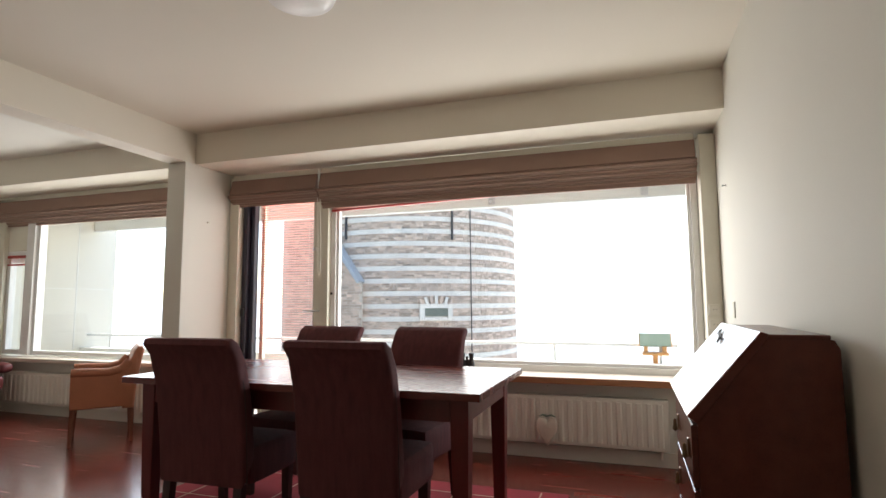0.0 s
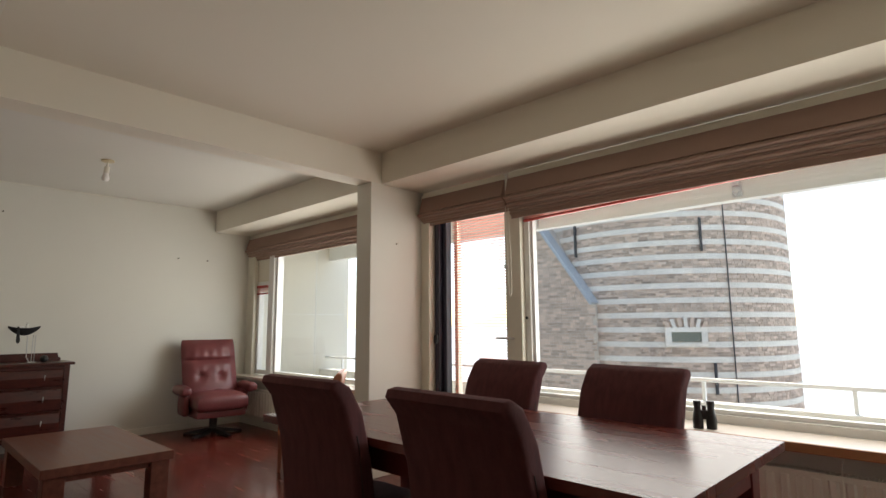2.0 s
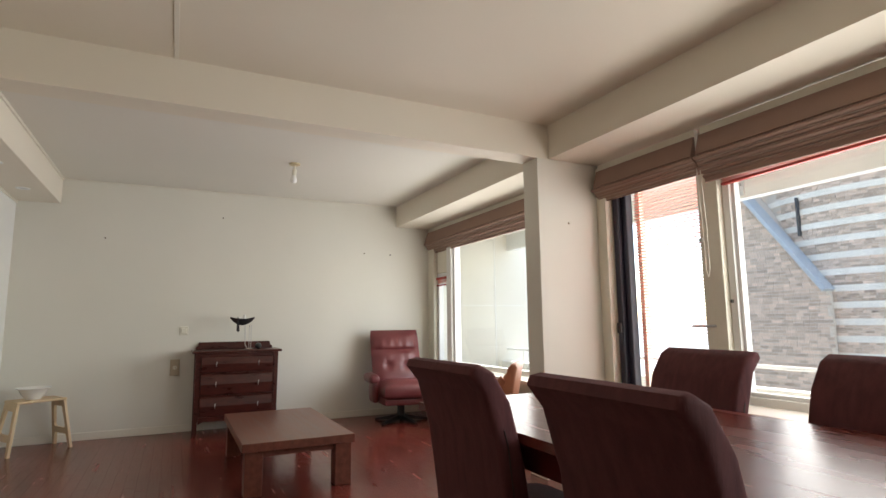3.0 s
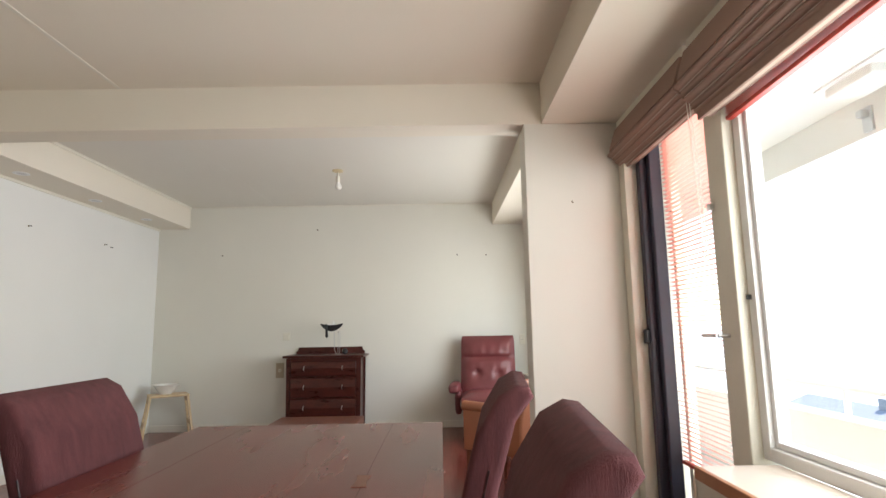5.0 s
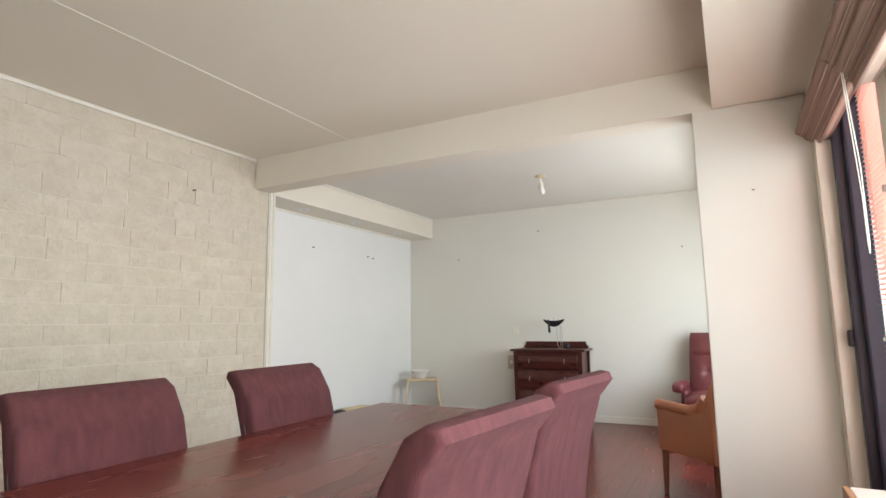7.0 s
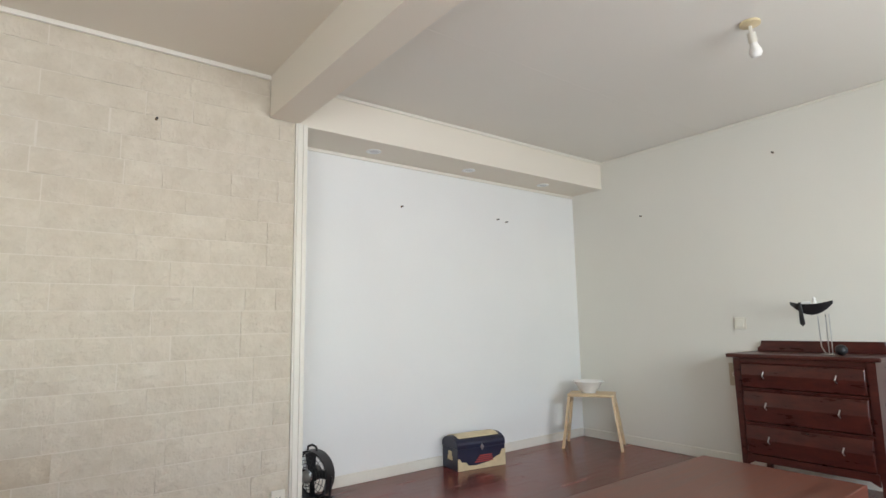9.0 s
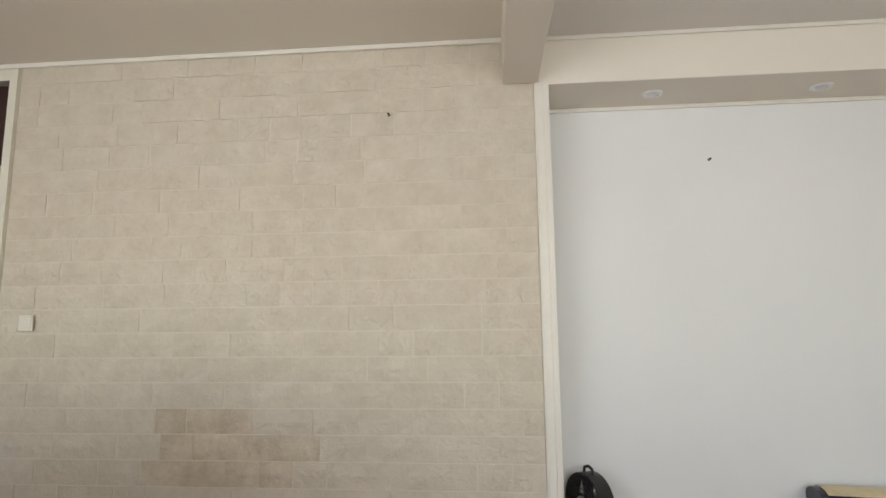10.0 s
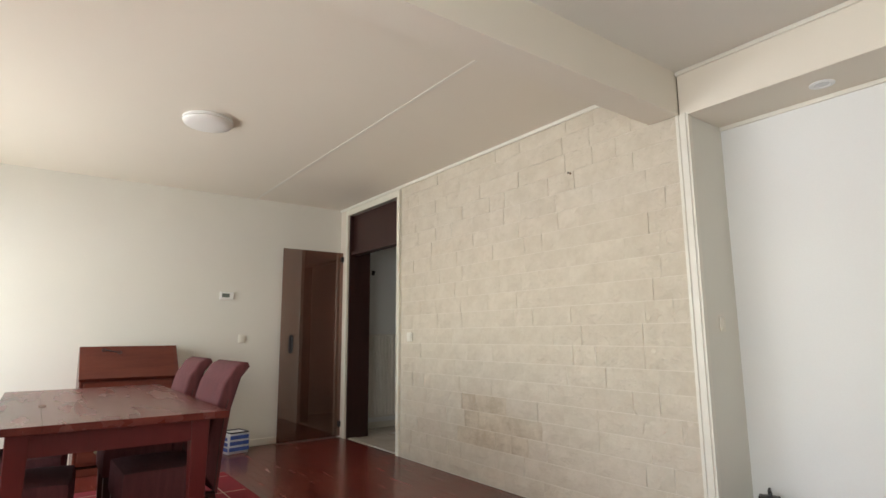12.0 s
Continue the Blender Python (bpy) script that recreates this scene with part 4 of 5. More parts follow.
part("paddle", prism([(-0.06, 0.34), (-0.045, 0.34), (-0.030, 0.20), (-0.045, 0.18), (-0.062, 0.20)], 0.035, 0.045, "x", 0.002, 1), BLACK, boat)
part("wire_leg", tube([(0, 0.03, 0.25), (0, 0.035, 0.05), (0, 0.06, 0.0)], 0.004, 6), CHROME, boat, "silver wire leg")
part("wire_leg", tube([(0, 0.075, 0.26), (0, 0.075, 0.0)], 0.003, 6), CHROME, boat, "silver wire leg")
part("wire_leg", tube([(0, 0.095, 0.26), (0, 0.095, 0.0)], 0.003, 6), CHROME, boat, "silver wire leg")
part("foot", box(-0.03, 0.03, 0.04, 0.11, 0.0, 0.006), CHROME, boat)
ball = thing("black_ball", "small shiny black ball on the chest", "ball", pose(-2.96, 1.935, 0.853))
part("ball_body", lathe([(0, 0)] + [(0.034 * math.sin(a), 0.034 - 0.034 * math.cos(a)) for a in [math.pi * k / 14 for k in range(1, 14)]] + [(0, 0.068)], 24), BLACK, ball, smooth=True)


def recliner():
    """A leather swivel recliner; it looks towards local +x."""
    r = thing("recliner", "oxblood leather swivel recliner with tufted back", "armchair", pose(-2.72, 3.50, 0, 0, 0, -6) @ Matrix.Diagonal((1.04, 1.05, 1.03, 1)))
    bm = bmesh.new()
    cols, rows = 24, 30
    grid = []
    for j in range(rows + 1):
        v = j / rows
        line = []
        for i in range(cols + 1):
            u = -1 + 2 * i / cols
            z = 0.34 + v * 0.66
            lean = -0.10 - v * 0.22
            puff = 0.07 * (1 - abs(u) ** 4) * (1 - abs(2 * v - 1) ** 6)
            puff -= 0.035 * math.exp(-((v - 0.66) / 0.035) ** 2) * (1 - abs(u) ** 6)
            for tu, tv in ((-0.38, 0.40), (0.38, 0.40)):
                puff -= 0.05 * math.exp(-(((u - tu) / 0.13) ** 2 + ((v - tv) / 0.06) ** 2))
            if v > 0.66:
                puff += 0.006 * math.sin(u * 19) * math.exp(-((v - 0.76) / 0.08) ** 2)
            elif v > 0.3:
                for tu in (-0.38, 0.38):
                    a = math.atan2((v - 0.40) * 2, u - tu)
                    puff += 0.006 * math.sin(a * 6) * math.exp(-(((u - tu) / 0.4) ** 2 + ((v - 0.4) / 0.22) ** 2))
            line.append(bm.verts.new((lean + puff, u * 0.285 * (1 - 0.04 * (2 * v - 1) ** 8), z)))
        grid.append(line)
    for A, B in zip(grid, grid[1:]):
        for i in range(cols):
            bm.faces.new((A[i], A[i + 1], B[i + 1], B[i]))
    r_ = bmesh.ops.extrude_face_region(bm, geom=bm.faces[:])
    for v in [g for g in r_["geom"] if isinstance(g, bmesh.types.BMVert)]:
        t = (v.co.z - 0.34) / 0.66
        v.co.x = -0.17 - t * 0.25
        v.co.y *= 0.93
        v.co.z = 0.34 + 0.02 + t * 0.615
    bmesh.ops.recalc_face_normals(bm, faces=bm.faces)
    part("backrest", bm, LEATHER, r, "tufted leather backrest with head cushion", smooth=True)
    part("seat_cushion", cushion(-0.20, 0.33, -0.27, 0.27, 0.27, 0.44, 0.06, 0.03), LEATHER, r, smooth=True)
    part("seat_frame", cushion(-0.20, 0.28, -0.25, 0.25, 0.20, 0.29, 0.03, 0.0), LEATHER, r, smooth=True)
    for s in (-1, 1):
        part("armrest", cushion(-0.18, 0.22, s * 0.335 - 0.055, s * 0.335 + 0.055, 0.44, 0.53, 0.035, 0.012), LEATHER, r, smooth=True)
        part("arm_side", cushion(-0.15, 0.10, s * 0.30 - 0.03, s * 0.30 + 0.03, 0.22, 0.46, 0.025, 0.01), LEATHER, r, smooth=True)
    part("column", lathe([(0.05, 0.05), (0.04, 0.10), (0.04, 0.20), (0.07, 0.21), (0, 0.21)], 20), BLACK, r, smooth=True)
    for k in range(5):
        a = k * math.tau / 5 + 0.3
        part("foot_arm", prism([(0.0, 0.03), (0.30, 0.0), (0.30, 0.022), (0.04, 0.075), (0.0, 0.075)], -0.022, 0.022, "y", 0.004, 1), BLACK, r, "black star base arm").matrix_local = pose(0, 0, 0, 0, 0, math.degrees(a))
    return r


recliner()


def tub_armchair():
    """It looks towards local -x."""
    a = thing("tub_armchair", "tan leather armchair with scrolled arms and wooden legs", "armchair", pose(-0.74, 3.51, 0, 0, 0, 50) @ Matrix.Diagonal((0.95, 0.96, 0.98, 1)))
    part("seat", cushion(-0.24, 0.20, -0.20, 0.20, 0.30, 0.44, 0.04, 0.02), TAN, a, smooth=True)
    part("front_rail", cushion(-0.255, -0.20, -0.23, 0.23, 0.27, 0.36, 0.02, 0.0), TAN, a, smooth=True)
    back = [(0.13, 0.28), (0.16, 0.60), (0.20, 0.76), (0.235, 0.80), (0.27, 0.80), (0.285, 0.77), (0.265, 0.68), (0.235, 0.50), (0.22, 0.28)]
    part("backrest", prism(back, -0.27, 0.27, "y", 0.025, 3), TAN, a, smooth=True)
    for s in (-1, 1):
        side = [(-0.26, 0.30), (-0.265, 0.58), (-0.245, 0.615), (-0.15, 0.605), (0.02, 0.60), (0.12, 0.625), (0.18, 0.70), (0.215, 0.77), (0.24, 0.70), (0.21, 0.30)]
        part("arm_panel", prism(side, s * 0.25 - 0.022, s * 0.25 + 0.022, "y", 0.012, 3), TAN, a, smooth=True)
        bm = tube([(-0.262, s * 0.252, 0.60), (-0.15, s * 0.252, 0.598), (0.02, s * 0.252, 0.592), (0.11, s * 0.252, 0.615), (0.17, s * 0.252, 0.68)], 0.036, 16)
        part("arm_roll", bm, TAN, a, "rolled leather arm", smooth=True)
    for x, y in ((-0.235, -0.235), (-0.235, 0.235), (0.20, -0.22), (0.20, 0.22)):
        part("leg", rod((x * 1.05, y * 1.02, 0.0), (x, y, 0.31), 0.015, 0.024, 10), TANLEG, a, "brown wooden leg")
    return a


tub_armchair()


def stool():
    s = thing("stool", "pale birch bentwood stool with splayed cut-out ends in the corner", "stool", pose(-2.965, -0.005, 0, 0, 0, 122))
    part("seat", box(-0.20, 0.20, -0.135, 0.135, 0.435, 0.458, bevel=0.008), BIRCH, s)
    outer = [(-0.125, 0.436), (0.125, 0.436), (0.175, 0.0), (0.135, 0.0), (0.105, 0.12), (-0.105, 0.12), (-0.135, 0.0), (-0.175, 0.0)]
    inner = [(-0.075, 0.375), (0.075, 0.375), (0.105, 0.20), (0.098, 0.185), (0.085, 0.175), (-0.085, 0.175), (-0.098, 0.185), (-0.105, 0.20)]
    for e in (-1, 1):
        bm = bmesh.new()
        rings = [[bm.verts.new((e * (0.185 + (0.436 - z) * 0.14 + d), y, z)) for y, z in loop] for d in (-0.011, 0.011) for loop in (outer, inner)]
        n = len(outer)
        for i in range(n):
            k = (i + 1) % n
            for p, q in ((0, 1), (2, 3), (0, 2), (1, 3)):
                bm.faces.new((rings[p][i], rings[p][k], rings[q][k], rings[q][i]))
        bmesh.ops.recalc_face_normals(bm, faces=bm.faces)
        part("end_panel", bm, BIRCH, s, "bentwood end with a cut-out opening")
    return s


stool()
bowl = thing("bowl", "white ceramic bowl standing on the stool", "bowl", pose(-2.955, -0.03, 0.459))
part("vessel", lathe([(0, 0.0), (0.06, 0.0), (0.065, 0.012), (0.095, 0.045), (0.115, 0.085), (0.135, 0.098), (0.135, 0.104), (0.112, 0.095), (0.088, 0.05), (0.05, 0.015), (0, 0.012)], 40), CERAMIC, bowl, smooth=True)


def toy_trunk():
    t = thing("treasure_chest", "small dark navy toy treasure chest with printed cream edges", "toy chest", pose(-1.745, -0.205, 0, 0, 0, -8) @ Matrix.Diagonal((1.1, 1, 1, 1)))
    part("body", box(-0.195, 0.195, -0.115, 0.115, 0.0, 0.155, bevel=0.004), NAVYBOX, t)
    dome = [(-0.118, 0.157)] + [(-0.118 * math.cos(math.pi * k / 10), 0.185 + 0.055 * math.sin(math.pi * k / 10)) for k in range(11)] + [(0.118, 0.157)]
    lid = part("lid", prism(dome, -0.198, 0.198, "x", 0.004, 1), NAVYBOX, t, "domed lid")
    pan = [(-0.085 + 0.017 * k, 0.19 + 0.055 * math.sin(math.acos(max(-1, min(1, (-0.085 + 0.017 * k) / 0.118))))) for k in range(11)]
    part("lid_print", prism(pan + [(u, v + 0.003) for u, v in reversed(pan)], -0.16, 0.17, "x"), CREAMBOX, lid, "pale map print")
    wave = [(-0.195, 0.002), (0.195, 0.002), (0.195, 0.125), (0.165, 0.12), (0.15, 0.085), (0.11, 0.07), (0.06, 0.045), (-0.05, 0.03), (-0.11, 0.035), (-0.13, 0.06), (-0.165, 0.065), (-0.18, 0.09), (-0.195, 0.09)]
    part("front_print", prism([(-u, v) for u, v in wave], 0.116, 0.119, "y"), CREAMBOX, t, "pale wavy print")
    for k in range(4):
        part("stripe", box(-0.09 + 0.004 * k, 0.06 - 0.012 * k, 0.1195, 0.1215, 0.050 + 0.014 * k, 0.058 + 0.014 * k), REDPRINT, t, "red stripe")
    part("lock_plate", prism([(-0.015, 0.16), (0, 0.135), (0.015, 0.16), (0, 0.185)], 0.119, 0.124, "y"), CHROME, t, "silver lock plate")
    part("side_print", several((0.1955, 0.198, -0.03, 0.04, 0.07, 0.10), (0.1955, 0.198, -0.02, 0.03, 0.10, 0.135)), CREAMBOX, t, "pale print")
    return t


toy_trunk()


def floor_fan():
    f = thing("floor_fan", "round black floor fan behind the corner post", "fan", pose(-0.40, -0.20, 0, 0, 0, -60) @ Matrix.Diagonal((0.88, 0.88, 0.92, 1)))
    c = (0, 0, 0.175)
    part("rim", lathe([(0.155, -0.05), (0.162, -0.05), (0.165, 0.05), (0.157, 0.05)], 40), BLACK, f, smooth=True).matrix_local = Matrix.Translation(c) @ pose(0, 0, 0, -90, 0, 0)
    for k, r in enumerate((0.155, 0.132, 0.108, 0.085, 0.062)):
        part("grille_ring", ring((0, 0.052 + 0.004 * k, 0.175), r, 0.0022, n=30, seg=5), BLACK, f)
    for k in range(16):
        a = k * math.tau / 16
        part("grille_wire", rod((0.04 * math.cos(a), 0.07, 0.175 + 0.04 * math.sin(a)), (0.158 * math.cos(a), 0.052, 0.175 + 0.158 * math.sin(a)), 0.0018, seg=5), BLACK, f)
    part("hub", lathe([(0, 0.075), (0.03, 0.075), (0.042, 0.066), (0.042, 0.05), (0, 0.05)], 24), CHROME, f, "silver hub disc", smooth=True).matrix_local = Matrix.Translation(c) @ pose(0, 0, 0, -90, 0, 0)
    for k in range(4):
        part("blade", prism([(0.03, -0.03), (0.14, -0.05), (0.145, 0.03), (0.03, 0.025)], -0.002, 0.002, "y"), BLACK, f).matrix_local = Matrix.Translation(c) @ Matrix.Rotation(k * math.pi / 2, 4, "Y") @ pose(0, 0, 0, 25, 0, 0)
    part("motor", rod((0, -0.06, 0.175), (0, -0.01, 0.175), 0.05, 0.05, 24), BLACK, f)
    part("handle", tube([(-0.04, 0, 0.33), (-0.035, 0, 0.36), (0.0, 0, 0.372), (0.035, 0, 0.36), (0.04, 0, 0.33)], 0.008), BLACK, f)
    part("stand", tube([(-0.168, 0, 0.175), (-0.165, 0.02, 0.02), (-0.13, 0.09, 0.01), (0.13, 0.09, 0.01), (0.165, 0.02, 0.02), (0.168, 0, 0.175)], 0.010), BLACK, f)
    part("stand_foot", tube([(-0.165, 0.02, 0.012), (-0.13, -0.09, 0.01), (0.13, -0.09, 0.01), (0.165, 0.02, 0.012)], 0.010), BLACK, f)
    part("cable", tube([(0.1, -0.05, 0.012), (-0.15, 0.10, 0.008), (-0.22, 0.16, 0.05), (-0.2, 0.13, 0.12), (-0.12, 0.0, 0.14)], 0.004, 6), BLACK, f)
    return f


floor_fan()

bulb = thing("bulb_holder", "bare bulb in a cream holder on the ceiling", "ceiling light", pose(-1.80, 2.055, ZC - 0.012))
part("rose", lathe([(0, 0), (0.05, 0), (0.05, -0.012), (0.02, -0.02), (0, -0.02)], 24), CREAMBOX, bulb, "yellowed ceiling rose", smooth=True)
part("stem", tube([(0, 0, -0.015), (-0.005, 0, -0.06)], 0.008), PLASTIC, bulb)
part("socket", rod((-0.005, 0, -0.055), (-0.022, 0, -0.105), 0.02, 0.022), PLASTIC, bulb)
part("glass_bulb", lathe([(0.016, 0), (0.020, -0.02), (0.030, -0.045), (0.031, -0.06), (0.022, -0.078), (0, -0.085)], 20), OPAL, bulb, "white light bulb", smooth=True).matrix_local = pose(-0.022, 0, -0.10, 0, 18, 0)

for x in (-0.84, -1.745, -2.64):
    sp = thing("downlight", "round white recessed downlight in the soffit", "downlight", pose(x, -0.185, ZB - 0.010), group="soffit downlights")
    part("bezel", lathe([(0.055, 0), (0.056, -0.004), (0.040, -0.007), (0.032, -0.001)], 28), FRAMEWHITE, sp, smooth=True)
    part("lens", lathe([(0.033, -0.0015), (0.02, -0.003), (0, -0.003)], 20), CHROME, sp)


# ---- outside ----
structure("ground", box(-3000, 3000, 4.6, 4500, -9.2, -9.0), GROUND, "distant ground below the flat, coloured pale like haze", "ground")
structure("balcony_floor", box(-3.4, 4.3, 4.46, 5.5, -0.15, 0.0), CONCRETE, "pale concrete balcony floor", "balcony floor")
structure("balcony_slab_above", box(-6.0, 6.0, 4.45, 5.5, 2.37, 2.60), CONCRETE, "pale painted balcony slab overhead", "slab")
structure("balcony_fascia", box(-3.4, 4.3, 5.40, 5.50, 2.14, 2.375), CONCRETE, "pale painted balcony edge beam", "beam")
structure("balcony_parapet", box(-3.4, 4.3, 5.28, 5.42, 0.0, 0.575, bevel=0.01), CONCRETE, "low white balcony parapet", "parapet")
structure("balcony_partition", box(4.14, 4.24, 4.46, 5.40, 0.0, 2.37), FRAMEWHITE, "white balcony end screen", "partition")
part_w = structure("balcony_end_wall", prism([(-3.42, 4.46), (-3.35, 4.46), (-3.35, 5.70), (-3.36, 5.76), (-3.40, 5.80), (-3.50, 5.82), (-3.58, 5.76), (-3.58, 4.46)], -0.2, 3.2, "z"), PARTITION, "grey-beige panelled balcony end wall", "wall")
structure("end_wall_joint", several((-3.352, -3.346, 5.185, 5.193, 0.0, 2.37), (-3.352, -3.346, 4.46, 5.70, 1.345, 1.351)), CONCRETE, "thin panel joints of the end wall", "trim")
rail = thing("balcony_railing", "white metal balcony handrail on short posts", "railing")
part("handrail", box(-3.3, 3.98, 5.33, 5.37, 0.725, 0.755, bevel=0.006), FRAMEWHITE, rail)
for x in (3.83, 2.87, 1.91, 0.95, -0.01, -0.97, -1.93, -2.89):
    part("post", box(x - 0.012, x + 0.012, 5.338, 5.362, 0.575, 0.725), FRAMEWHITE, rail)
for x in (0.35, 2.25, 3.75):
    br = thing("fascia_bracket", "grey steel bracket under the balcony slab", "bracket", group="balcony brackets")
    part("plate", box(x - 0.035, x + 0.035, 5.385, 5.402, 2.16, 2.30, bevel=0.003), CHROME, br)
    part("lug", box(x - 0.02, x + 0.02, 5.34, 5.386, 2.24, 2.28, bevel=0.003), CHROME, br)
dl = thing("outdoor_fixture", "pale outdoor lamp housing under the balcony slab", "lamp", pose(0.60, 5.20, 2.37))
part("housing", box(-0.16, 0.16, -0.10, 0.10, -0.06, 0.0, bevel=0.01), CONCRETE, dl)
part("plate", box(-0.20, 0.28, -0.13, 0.13, -0.012, 0.0, bevel=0.003), FRAMEWHITE, dl)

feeder = thing("bird_feeder", "wooden bird feeder with a green roof on the railing", "bird feeder", pose(3.785, 5.36, 0.0))
part("post", box(-0.022, 0.022, -0.022, 0.022, 0.575, 0.655, bevel=0.003), PINE, feeder)
part("tray", box(-0.115, 0.115, -0.09, 0.09, 0.652, 0.678, bevel=0.006), PINE, feeder)
for x in (-0.08, 0.08):
    for y in (-0.06, 0.06):
        part("pillar", box(x - 0.018, x + 0.018, y - 0.015, y + 0.015, 0.678, 0.765, bevel=0.003), PINE, feeder)
part("roof_panel", prism([(-0.12, 0.745), (-0.115, 0.737), (0.0, 0.835), (0.0, 0.848)], -0.135, 0.135, "x"), GREENROOF, feeder, "green felt roof slope")
part("roof_panel", prism([(0.12, 0.745), (0.115, 0.737), (0.0, 0.835), (0.0, 0.848)], -0.135, 0.135, "x"), GREENROOF, feeder, "green felt roof slope")
for x in (-0.142, 0.135):
    part("gable", prism([(-0.125, 0.735), (0.125, 0.735), (0.0, 0.862)], x, x + 0.007, "x"), PINE, feeder)

# round tower with bands of brick and pale stone
TC, TR = Vector((-2.7, 15.6, 0)), 3.10


def tower_r(z):
    """The tower narrows upwards."""
    return TR + (2.6 - z) * 0.008


tower = thing("round_tower", "old round tower of brick banded with pale stone", "tower")
bm = bmesh.new()
cyl(bm, (TC.x, TC.y, -9), (TC.x, TC.y, 9), tower_r(-9) - 0.014, tower_r(9) - 0.014, seg=96)
part("core", bm, GABLEMORTAR, tower)
PITCH, BANDH = 0.335, 0.118
for k in range(-6, 22):
    z = -0.6 + k * PITCH * 0.95
    bm = bmesh.new()
    cyl(bm, (TC.x, TC.y, z), (TC.x, TC.y, z + BANDH), tower_r(z) + 0.006, tower_r(z + BANDH) + 0.006, seg=96)
    part("stone_band", bm, TOWERSTONE, tower, "pale stone band")
verts, faces = [], []
rng = random.Random(4)
for k in range(-6, 22):
    zb = -0.6 + k * PITCH * 0.95 + BANDH
    for c in range(4):
        z = zb + c * 0.0502 + 0.003
        a = -115 + rng.random() * 3
        while a < 8:
            w = rng.uniform(1.8, 4.2)
            r = tower_r(z) - rng.random() * 0.006
            i0 = len(verts)
            for ang in (a + 0.12, a + w - 0.12):
                for zz in (z, z + 0.0455):
                    for rr in (r, tower_r(z) - 0.07):
                        verts.append((TC.x + rr * math.cos(radians(ang)), TC.y + rr * math.sin(radians(ang)), zz))
            faces += [(i0, i0 + 4, i0 + 6, i0 + 2), (i0, i0 + 1, i0 + 5, i0 + 4), (i0 + 2, i0 + 6, i0 + 7, i0 + 3), (i0, i0 + 2, i0 + 3, i0 + 1), (i0 + 4, i0 + 5, i0 + 7, i0 + 6)]
            a += w
me = bpy.data.meshes.new("brick_courses")
me.from_pydata(verts, [], faces)
me.materials.append(TOWERBRICK)
courses = tagged(new("brick_courses", me), kind="stuff")
courses.parent = tower


def on_tower(angle, z):
    r = tower_r(z)
    return pose(TC.x + r * math.cos(radians(angle)), TC.y + r * math.sin(radians(angle)), z, 0, 0, angle + 90)


w = part("window", box(-0.30, 0.30, -0.03, 0.05, 0.0, 0.20), GREYSCREEN, tower, "small dark window opening")
w.matrix_local = on_tower(-58, 0.80)
part("lintel", several((-0.42, 0.42, -0.06, 0.04, 0.20, 0.30), (-0.42, -0.30, -0.06, 0.04, -0.04, 0.20), (0.30, 0.42, -0.06, 0.04, -0.04, 0.20), (-0.42, 0.42, -0.06, 0.04, -0.10, -0.04)), TOWERSTONE, w, "pale stone surround")
for i in range(7):
    a = (i - 3) * 9
    part("arch_stone", box(-0.035, 0.035, -0.05, 0.03, 0.31, 0.52), TOWERSTONE if i % 2 else TOWERBRICK, w).matrix_local = pose(0, 0, 0) @ Matrix.Translation((0, 0, -0.4)) @ Matrix.Rotation(radians(a), 4, "Y") @ Matrix.Translation((0, 0, 0.4))
for ang, z0, z1 in ((-50, 2.75, 3.50), (-103, 2.8, 3.6), (-48, -0.3, 0.35), (-103, -0.4, 0.5)):
    part("wall_anchor", box(-0.02, 0.02, -0.06, 0.02, 0, z1 - z0), IRON, tower, "dark iron wall anchor").matrix_local = on_tower(ang, z0)
part("lightning_wire", rod((TC.x + (tower_r(-9) + 0.02) * math.cos(radians(-40)), TC.y + (tower_r(-9) + 0.02) * math.sin(radians(-40)), -9), (TC.x + (tower_r(8) + 0.02) * math.cos(radians(-40)), TC.y + (tower_r(8) + 0.02) * math.sin(radians(-40)), 8), 0.012, seg=6), IRON, tower)

gab = thing("gabled_house", "old brick house gable joined to the tower", "house")
out = [(-5.15, -9), (-2.87, -9), (-2.87, 1.70), (-4.33, 3.75), (-5.15, 4.90)]
part("wall", prism(out, 12.30, 12.9, "y"), GABLEMORTAR, gab)
verts, faces = [], []
for c in range(0, 100):
    z = -2.0 + c * 0.066
    xr = (-2.87 + 0.07 * (c // 3 % 2)) if z < 1.65 else -2.87 - (z - 1.70) * 0.713
    x = xr
    while x > -4.95:
        wd = rng.uniform(0.10, 0.24)
        i0 = len(verts)
        yy = 12.292 - rng.random() * 0.004
        for xx in (x - wd + 0.008, x - 0.006):
            for zz in (z, z + 0.056):
                for y in (yy, 12.31):
                    verts.append((xx, y, zz))
        faces += [(i0, i0 + 4, i0 + 6, i0 + 2), (i0, i0 + 1, i0 + 5, i0 + 4), (i0 + 2, i0 + 6, i0 + 7, i0 + 3), (i0, i0 + 2, i0 + 3, i0 + 1), (i0 + 4, i0 + 5, i0 + 7, i0 + 6)]
        x -= wd
me = bpy.data.meshes.new("gable_bricks")
me.from_pydata(verts, [], faces)
me.materials.append(TOWERBRICK)
gb = tagged(new("gable_bricks", me), kind="stuff")
gb.parent = gab
fl = Vector((-2.87, 0, 1.70)), Vector((-5.15, 0, 4.90))
u = (fl[1] - fl[0]).normalized()
nrm = Vector((u.z, 0, -u.x))
quad = [fl[0] - u * 0.05, fl[1], fl[1] + nrm * 0.085, fl[0] + nrm * 0.085 - u * 0.05]
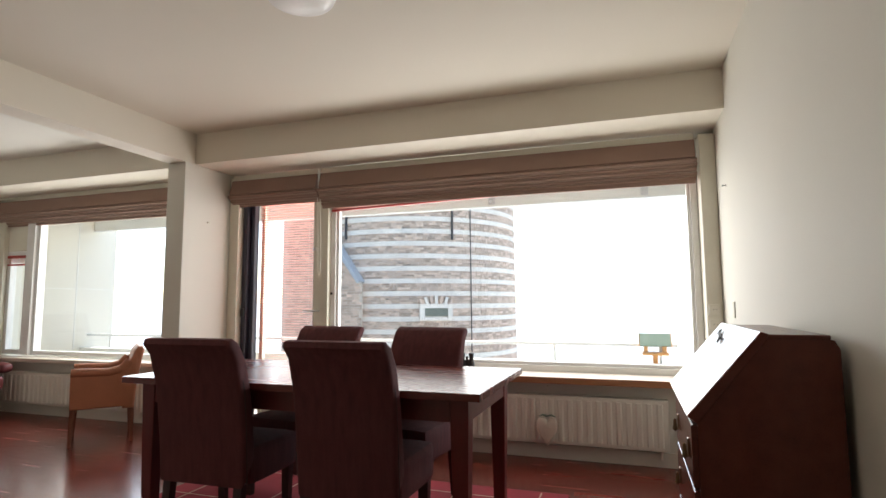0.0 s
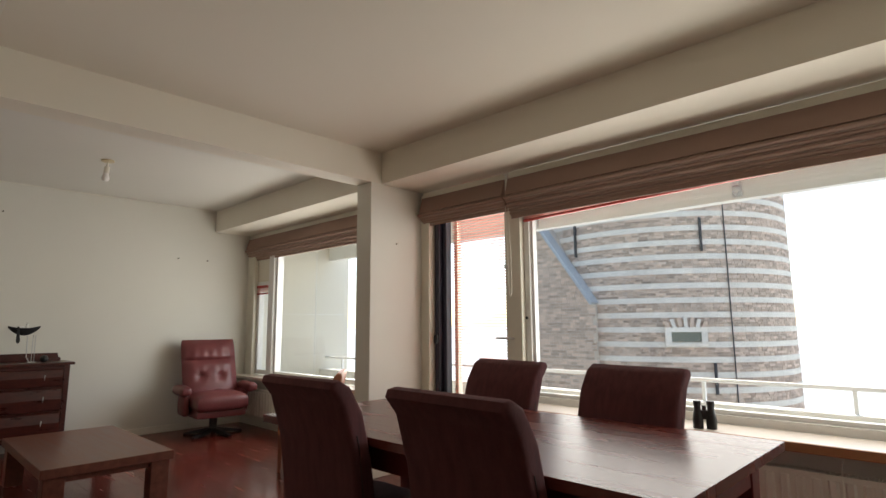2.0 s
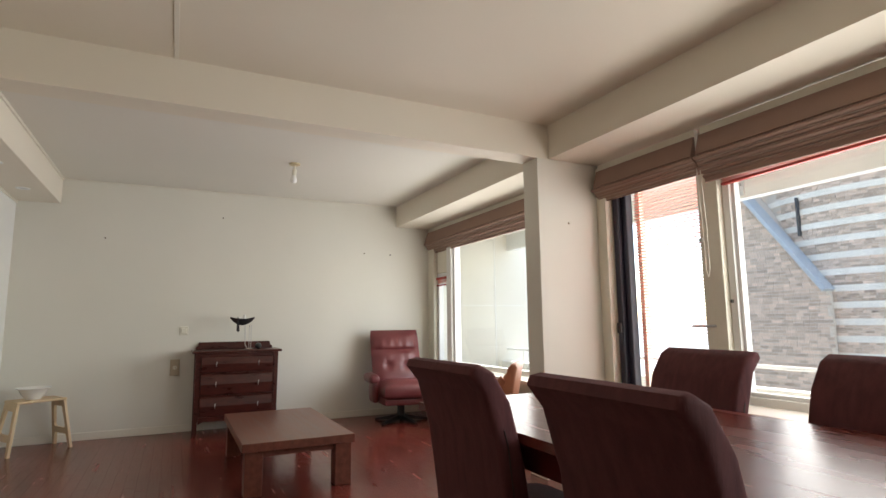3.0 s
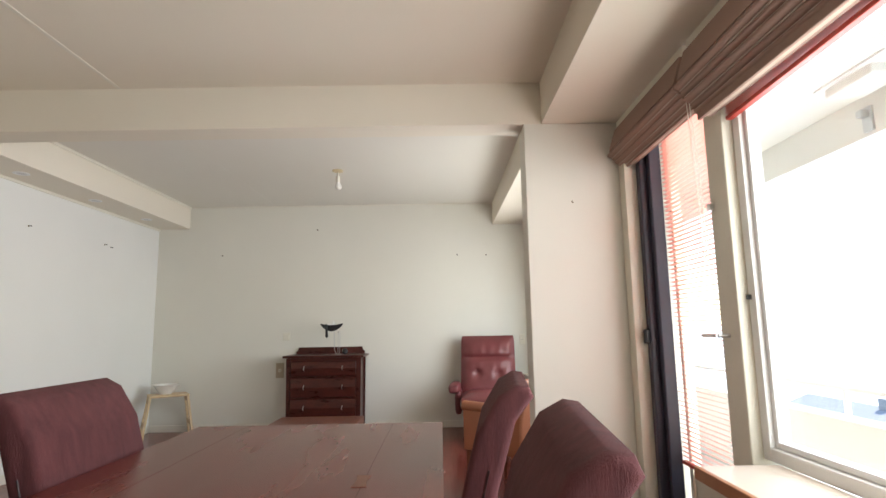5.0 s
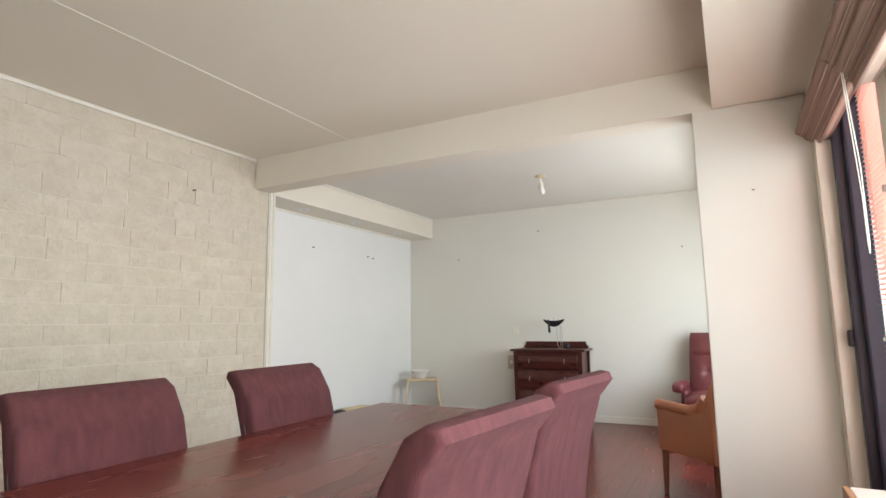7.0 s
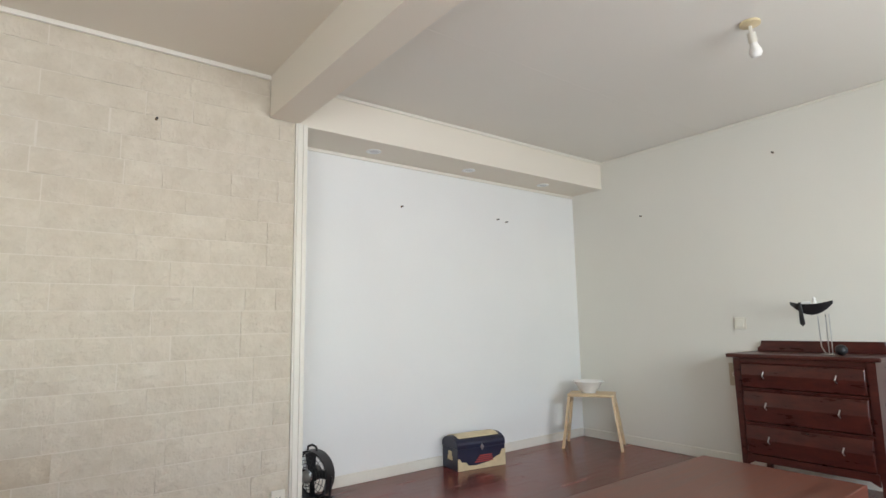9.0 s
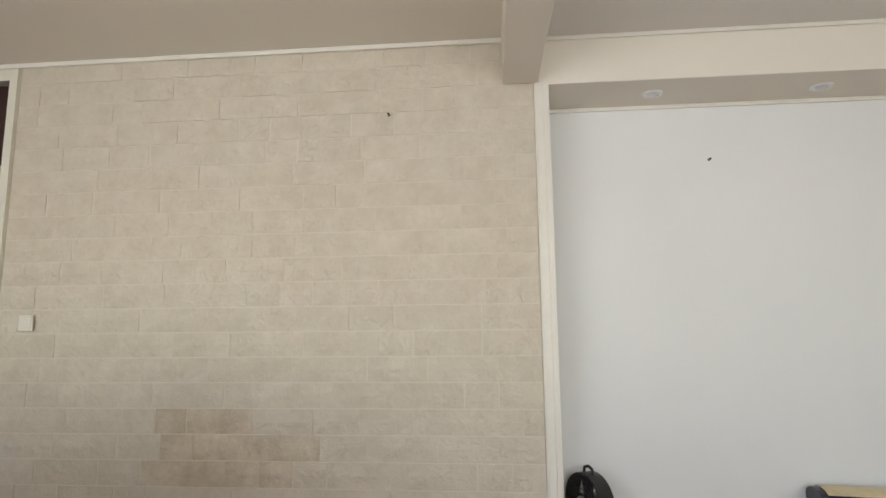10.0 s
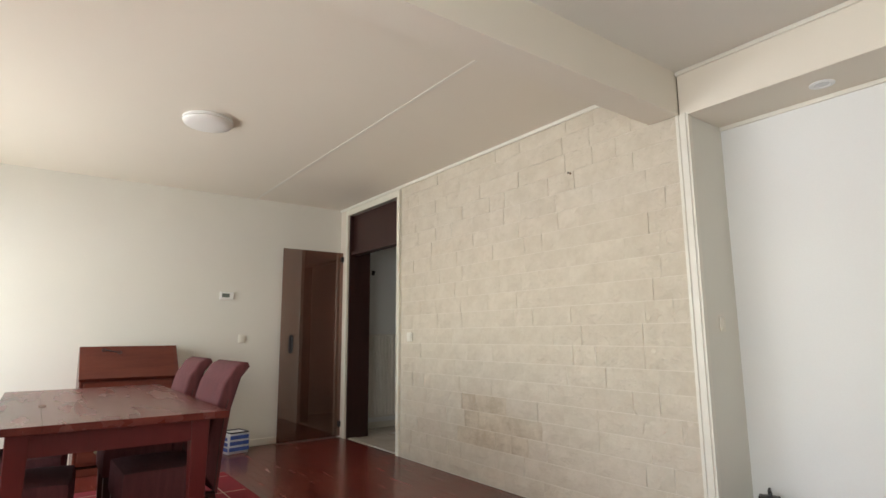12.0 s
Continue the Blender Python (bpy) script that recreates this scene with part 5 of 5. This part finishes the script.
part("flashing", prism([(q.x - nrm.x * 0.05, q.z - nrm.z * 0.05) for q in quad], 12.17, 12.55, "y", 0.01, 1), LEAD, gab, "blue-grey lead roof flashing")

far = thing("distant_house", "distant grey-roofed house seen over the railing", "house")
part("wall", box(-44, -34, 30, 38, -9.0, -6.6), CONCRETE, far)
part("roof", prism([(29.6, -6.62), (38.4, -6.62), (34, -4.9)], -44.3, -33.7, "x"), FARROOF, far, "grey pitched roof")
part("chimney", box(-36.2, -35.5, 33.6, 34.4, -5.3, -4.3), FARROOF, far)

# ---- pieces of wall and floor ----
rng = random.Random(11)
slab_mesh = {}


def stone_mesh(w, h, variant):
    key = (round(w, 4), round(h, 3), variant)
    if key not in slab_mesh:
        bm = bmesh.new()
        nx = 3
        r = random.Random(hash((key[0] * 100, variant)) & 0xffff)
        g = [[bm.verts.new((-w / 2 + w * i / nx, r.uniform(0.008, 0.015) if 0 < i < nx and 0 < j < 2 else r.uniform(0.004, 0.008), -h / 2 + h * j / 2)) for i in range(nx + 1)] for j in range(3)]
        b = [bm.verts.new((sx * w / 2, -0.022, sz * h / 2)) for sx, sz in ((-1, -1), (1, -1), (1, 1), (-1, 1))]
        for j in range(2):
            for i in range(nx):
                bm.faces.new((g[j][i + 1], g[j][i], g[j + 1][i], g[j + 1][i + 1]))
        bm.faces.new([b[0]] + g[0] + [b[1]])
        bm.faces.new([b[2]] + g[2][::-1] + [b[3]])
        bm.faces.new([b[3], g[2][0], g[1][0], g[0][0], b[0]])
        bm.faces.new([b[1], g[0][-1], g[1][-1], g[2][-1], b[2]])
        bmesh.ops.recalc_face_normals(bm, faces=bm.faces)
        me = bpy.data.meshes.new("stone")
        bm.to_mesh(me)
        bm.free()
        slab_mesh[key] = me
    return slab_mesh[key]


ROWH = 0.1317
soot_mesh = {}
for j in range(20):
    x = -0.165
    first = True
    while x < 2.822:
        w = rng.choice((0.18, 0.24, 0.28, 0.32, 0.36, 0.40, 0.46))
        if first:
            w = rng.choice((0.10, 0.16, 0.22, 0.30))
            first = False
        if 2.822 - x - w < 0.09:
            w = 2.822 - x
        zc = (j + 0.5) * ROWH
        me = stone_mesh(w - rng.choice((0.0015, 0.0015, 0.003, 0.010)), ROWH - 0.005, rng.randrange(3))
        dark = 1.06 < x + w / 2 < 1.85 and 0.24 < zc < 0.68 and not (zc > 0.55 and x + w / 2 < 1.2)
        if dark:
            if me.name not in soot_mesh:
                soot_mesh[me.name] = me.copy()
                soot_mesh[me.name].materials.clear()
                soot_mesh[me.name].materials.append(SOOT)
            me = soot_mesh[me.name]
        elif not me.materials:
            me.materials.append(STONE)
        s = new("stone", me)
        s.parent = wall_south
        s.location = (x + w / 2, rng.uniform(-0.009, -0.006), zc)
        x += w

# parquet strips
SW = 0.075
strip_mesh = {}


def strip_bm_verts(x0, x1, y0, y1, z):
    c = 0.0003
    return [(x0, y0, -0.012), (x1, y0, -0.012), (x1, y1, -0.012), (x0, y1, -0.012), (x0, y0, z - c), (x1, y0, z - c), (x1, y1, z - c), (x0, y1, z - c),
            (x0 + c, y0 + c, z), (x1 - c, y0 + c, z), (x1 - c, y1 - c, z), (x0 + c, y1 - c, z)]


STRIP_FACES = [(8, 9, 10, 11), (4, 5, 9, 8), (5, 6, 10, 9), (6, 7, 11, 10), (7, 4, 8, 11), (0, 1, 5, 4), (1, 2, 6, 5), (2, 3, 7, 6), (3, 0, 4, 7)]
rest_v, rest_f = [], []
count = 0
y = -0.36
while y < YN - 0.01:
    x = XW - rng.random() * 0.3
    while x < XE:
        L = rng.choice((0.22, 0.30, 0.38, 0.45))
        a, b = max(x, XW), min(x + L, XE)
        y1 = min(y + SW, YN)
        if b - a > 0.02 and not (y < 0 and a > -0.24) and not (y < 0 < y1 and a > -0.24 and not a > 2.85):
            mid = (a + b) / 2
            near = (b - a > L - 1e-6) and y1 - y > SW - 1e-6 and ((-3.2 < mid < -1.0 and 0.0 < y < 1.5) or (2.9 < mid < 4.1 and 0.0 < y < 1.6) or (-2.9 < mid < -2.0 and 1.5 < y < 3.9)) and count < 300
            if near:
                if L not in strip_mesh:
                    me = bpy.data.meshes.new("plank")
                    me.from_pydata(strip_bm_verts(-L / 2 + 0.0004, L / 2 - 0.0004, -SW / 2 + 0.0004, SW / 2 - 0.0004, 0.0), [], STRIP_FACES)
                    me.materials.append(PARQUET)
                    strip_mesh[L] = me
                p = new("plank", strip_mesh[L])
                p.parent = floor
                p.location = (mid, y + SW / 2, rng.uniform(-0.0006, 0.0))
                count += 1
            else:
                i0 = len(rest_v)
                rest_v += strip_bm_verts(a + 0.0004, b - 0.0004, y + 0.0002, y1 - 0.0002, rng.uniform(-0.0006, 0.0))
                rest_f += [tuple(i0 + i for i in f) for f in STRIP_FACES]
        x += L
    y += SW
me = bpy.data.meshes.new("parquet_rest")
me.from_pydata(rest_v, [], rest_f)
me.materials.append(PARQUETREST)
pr = tagged(new("parquet_rest", me), kind="stuff")
pr.parent = floor
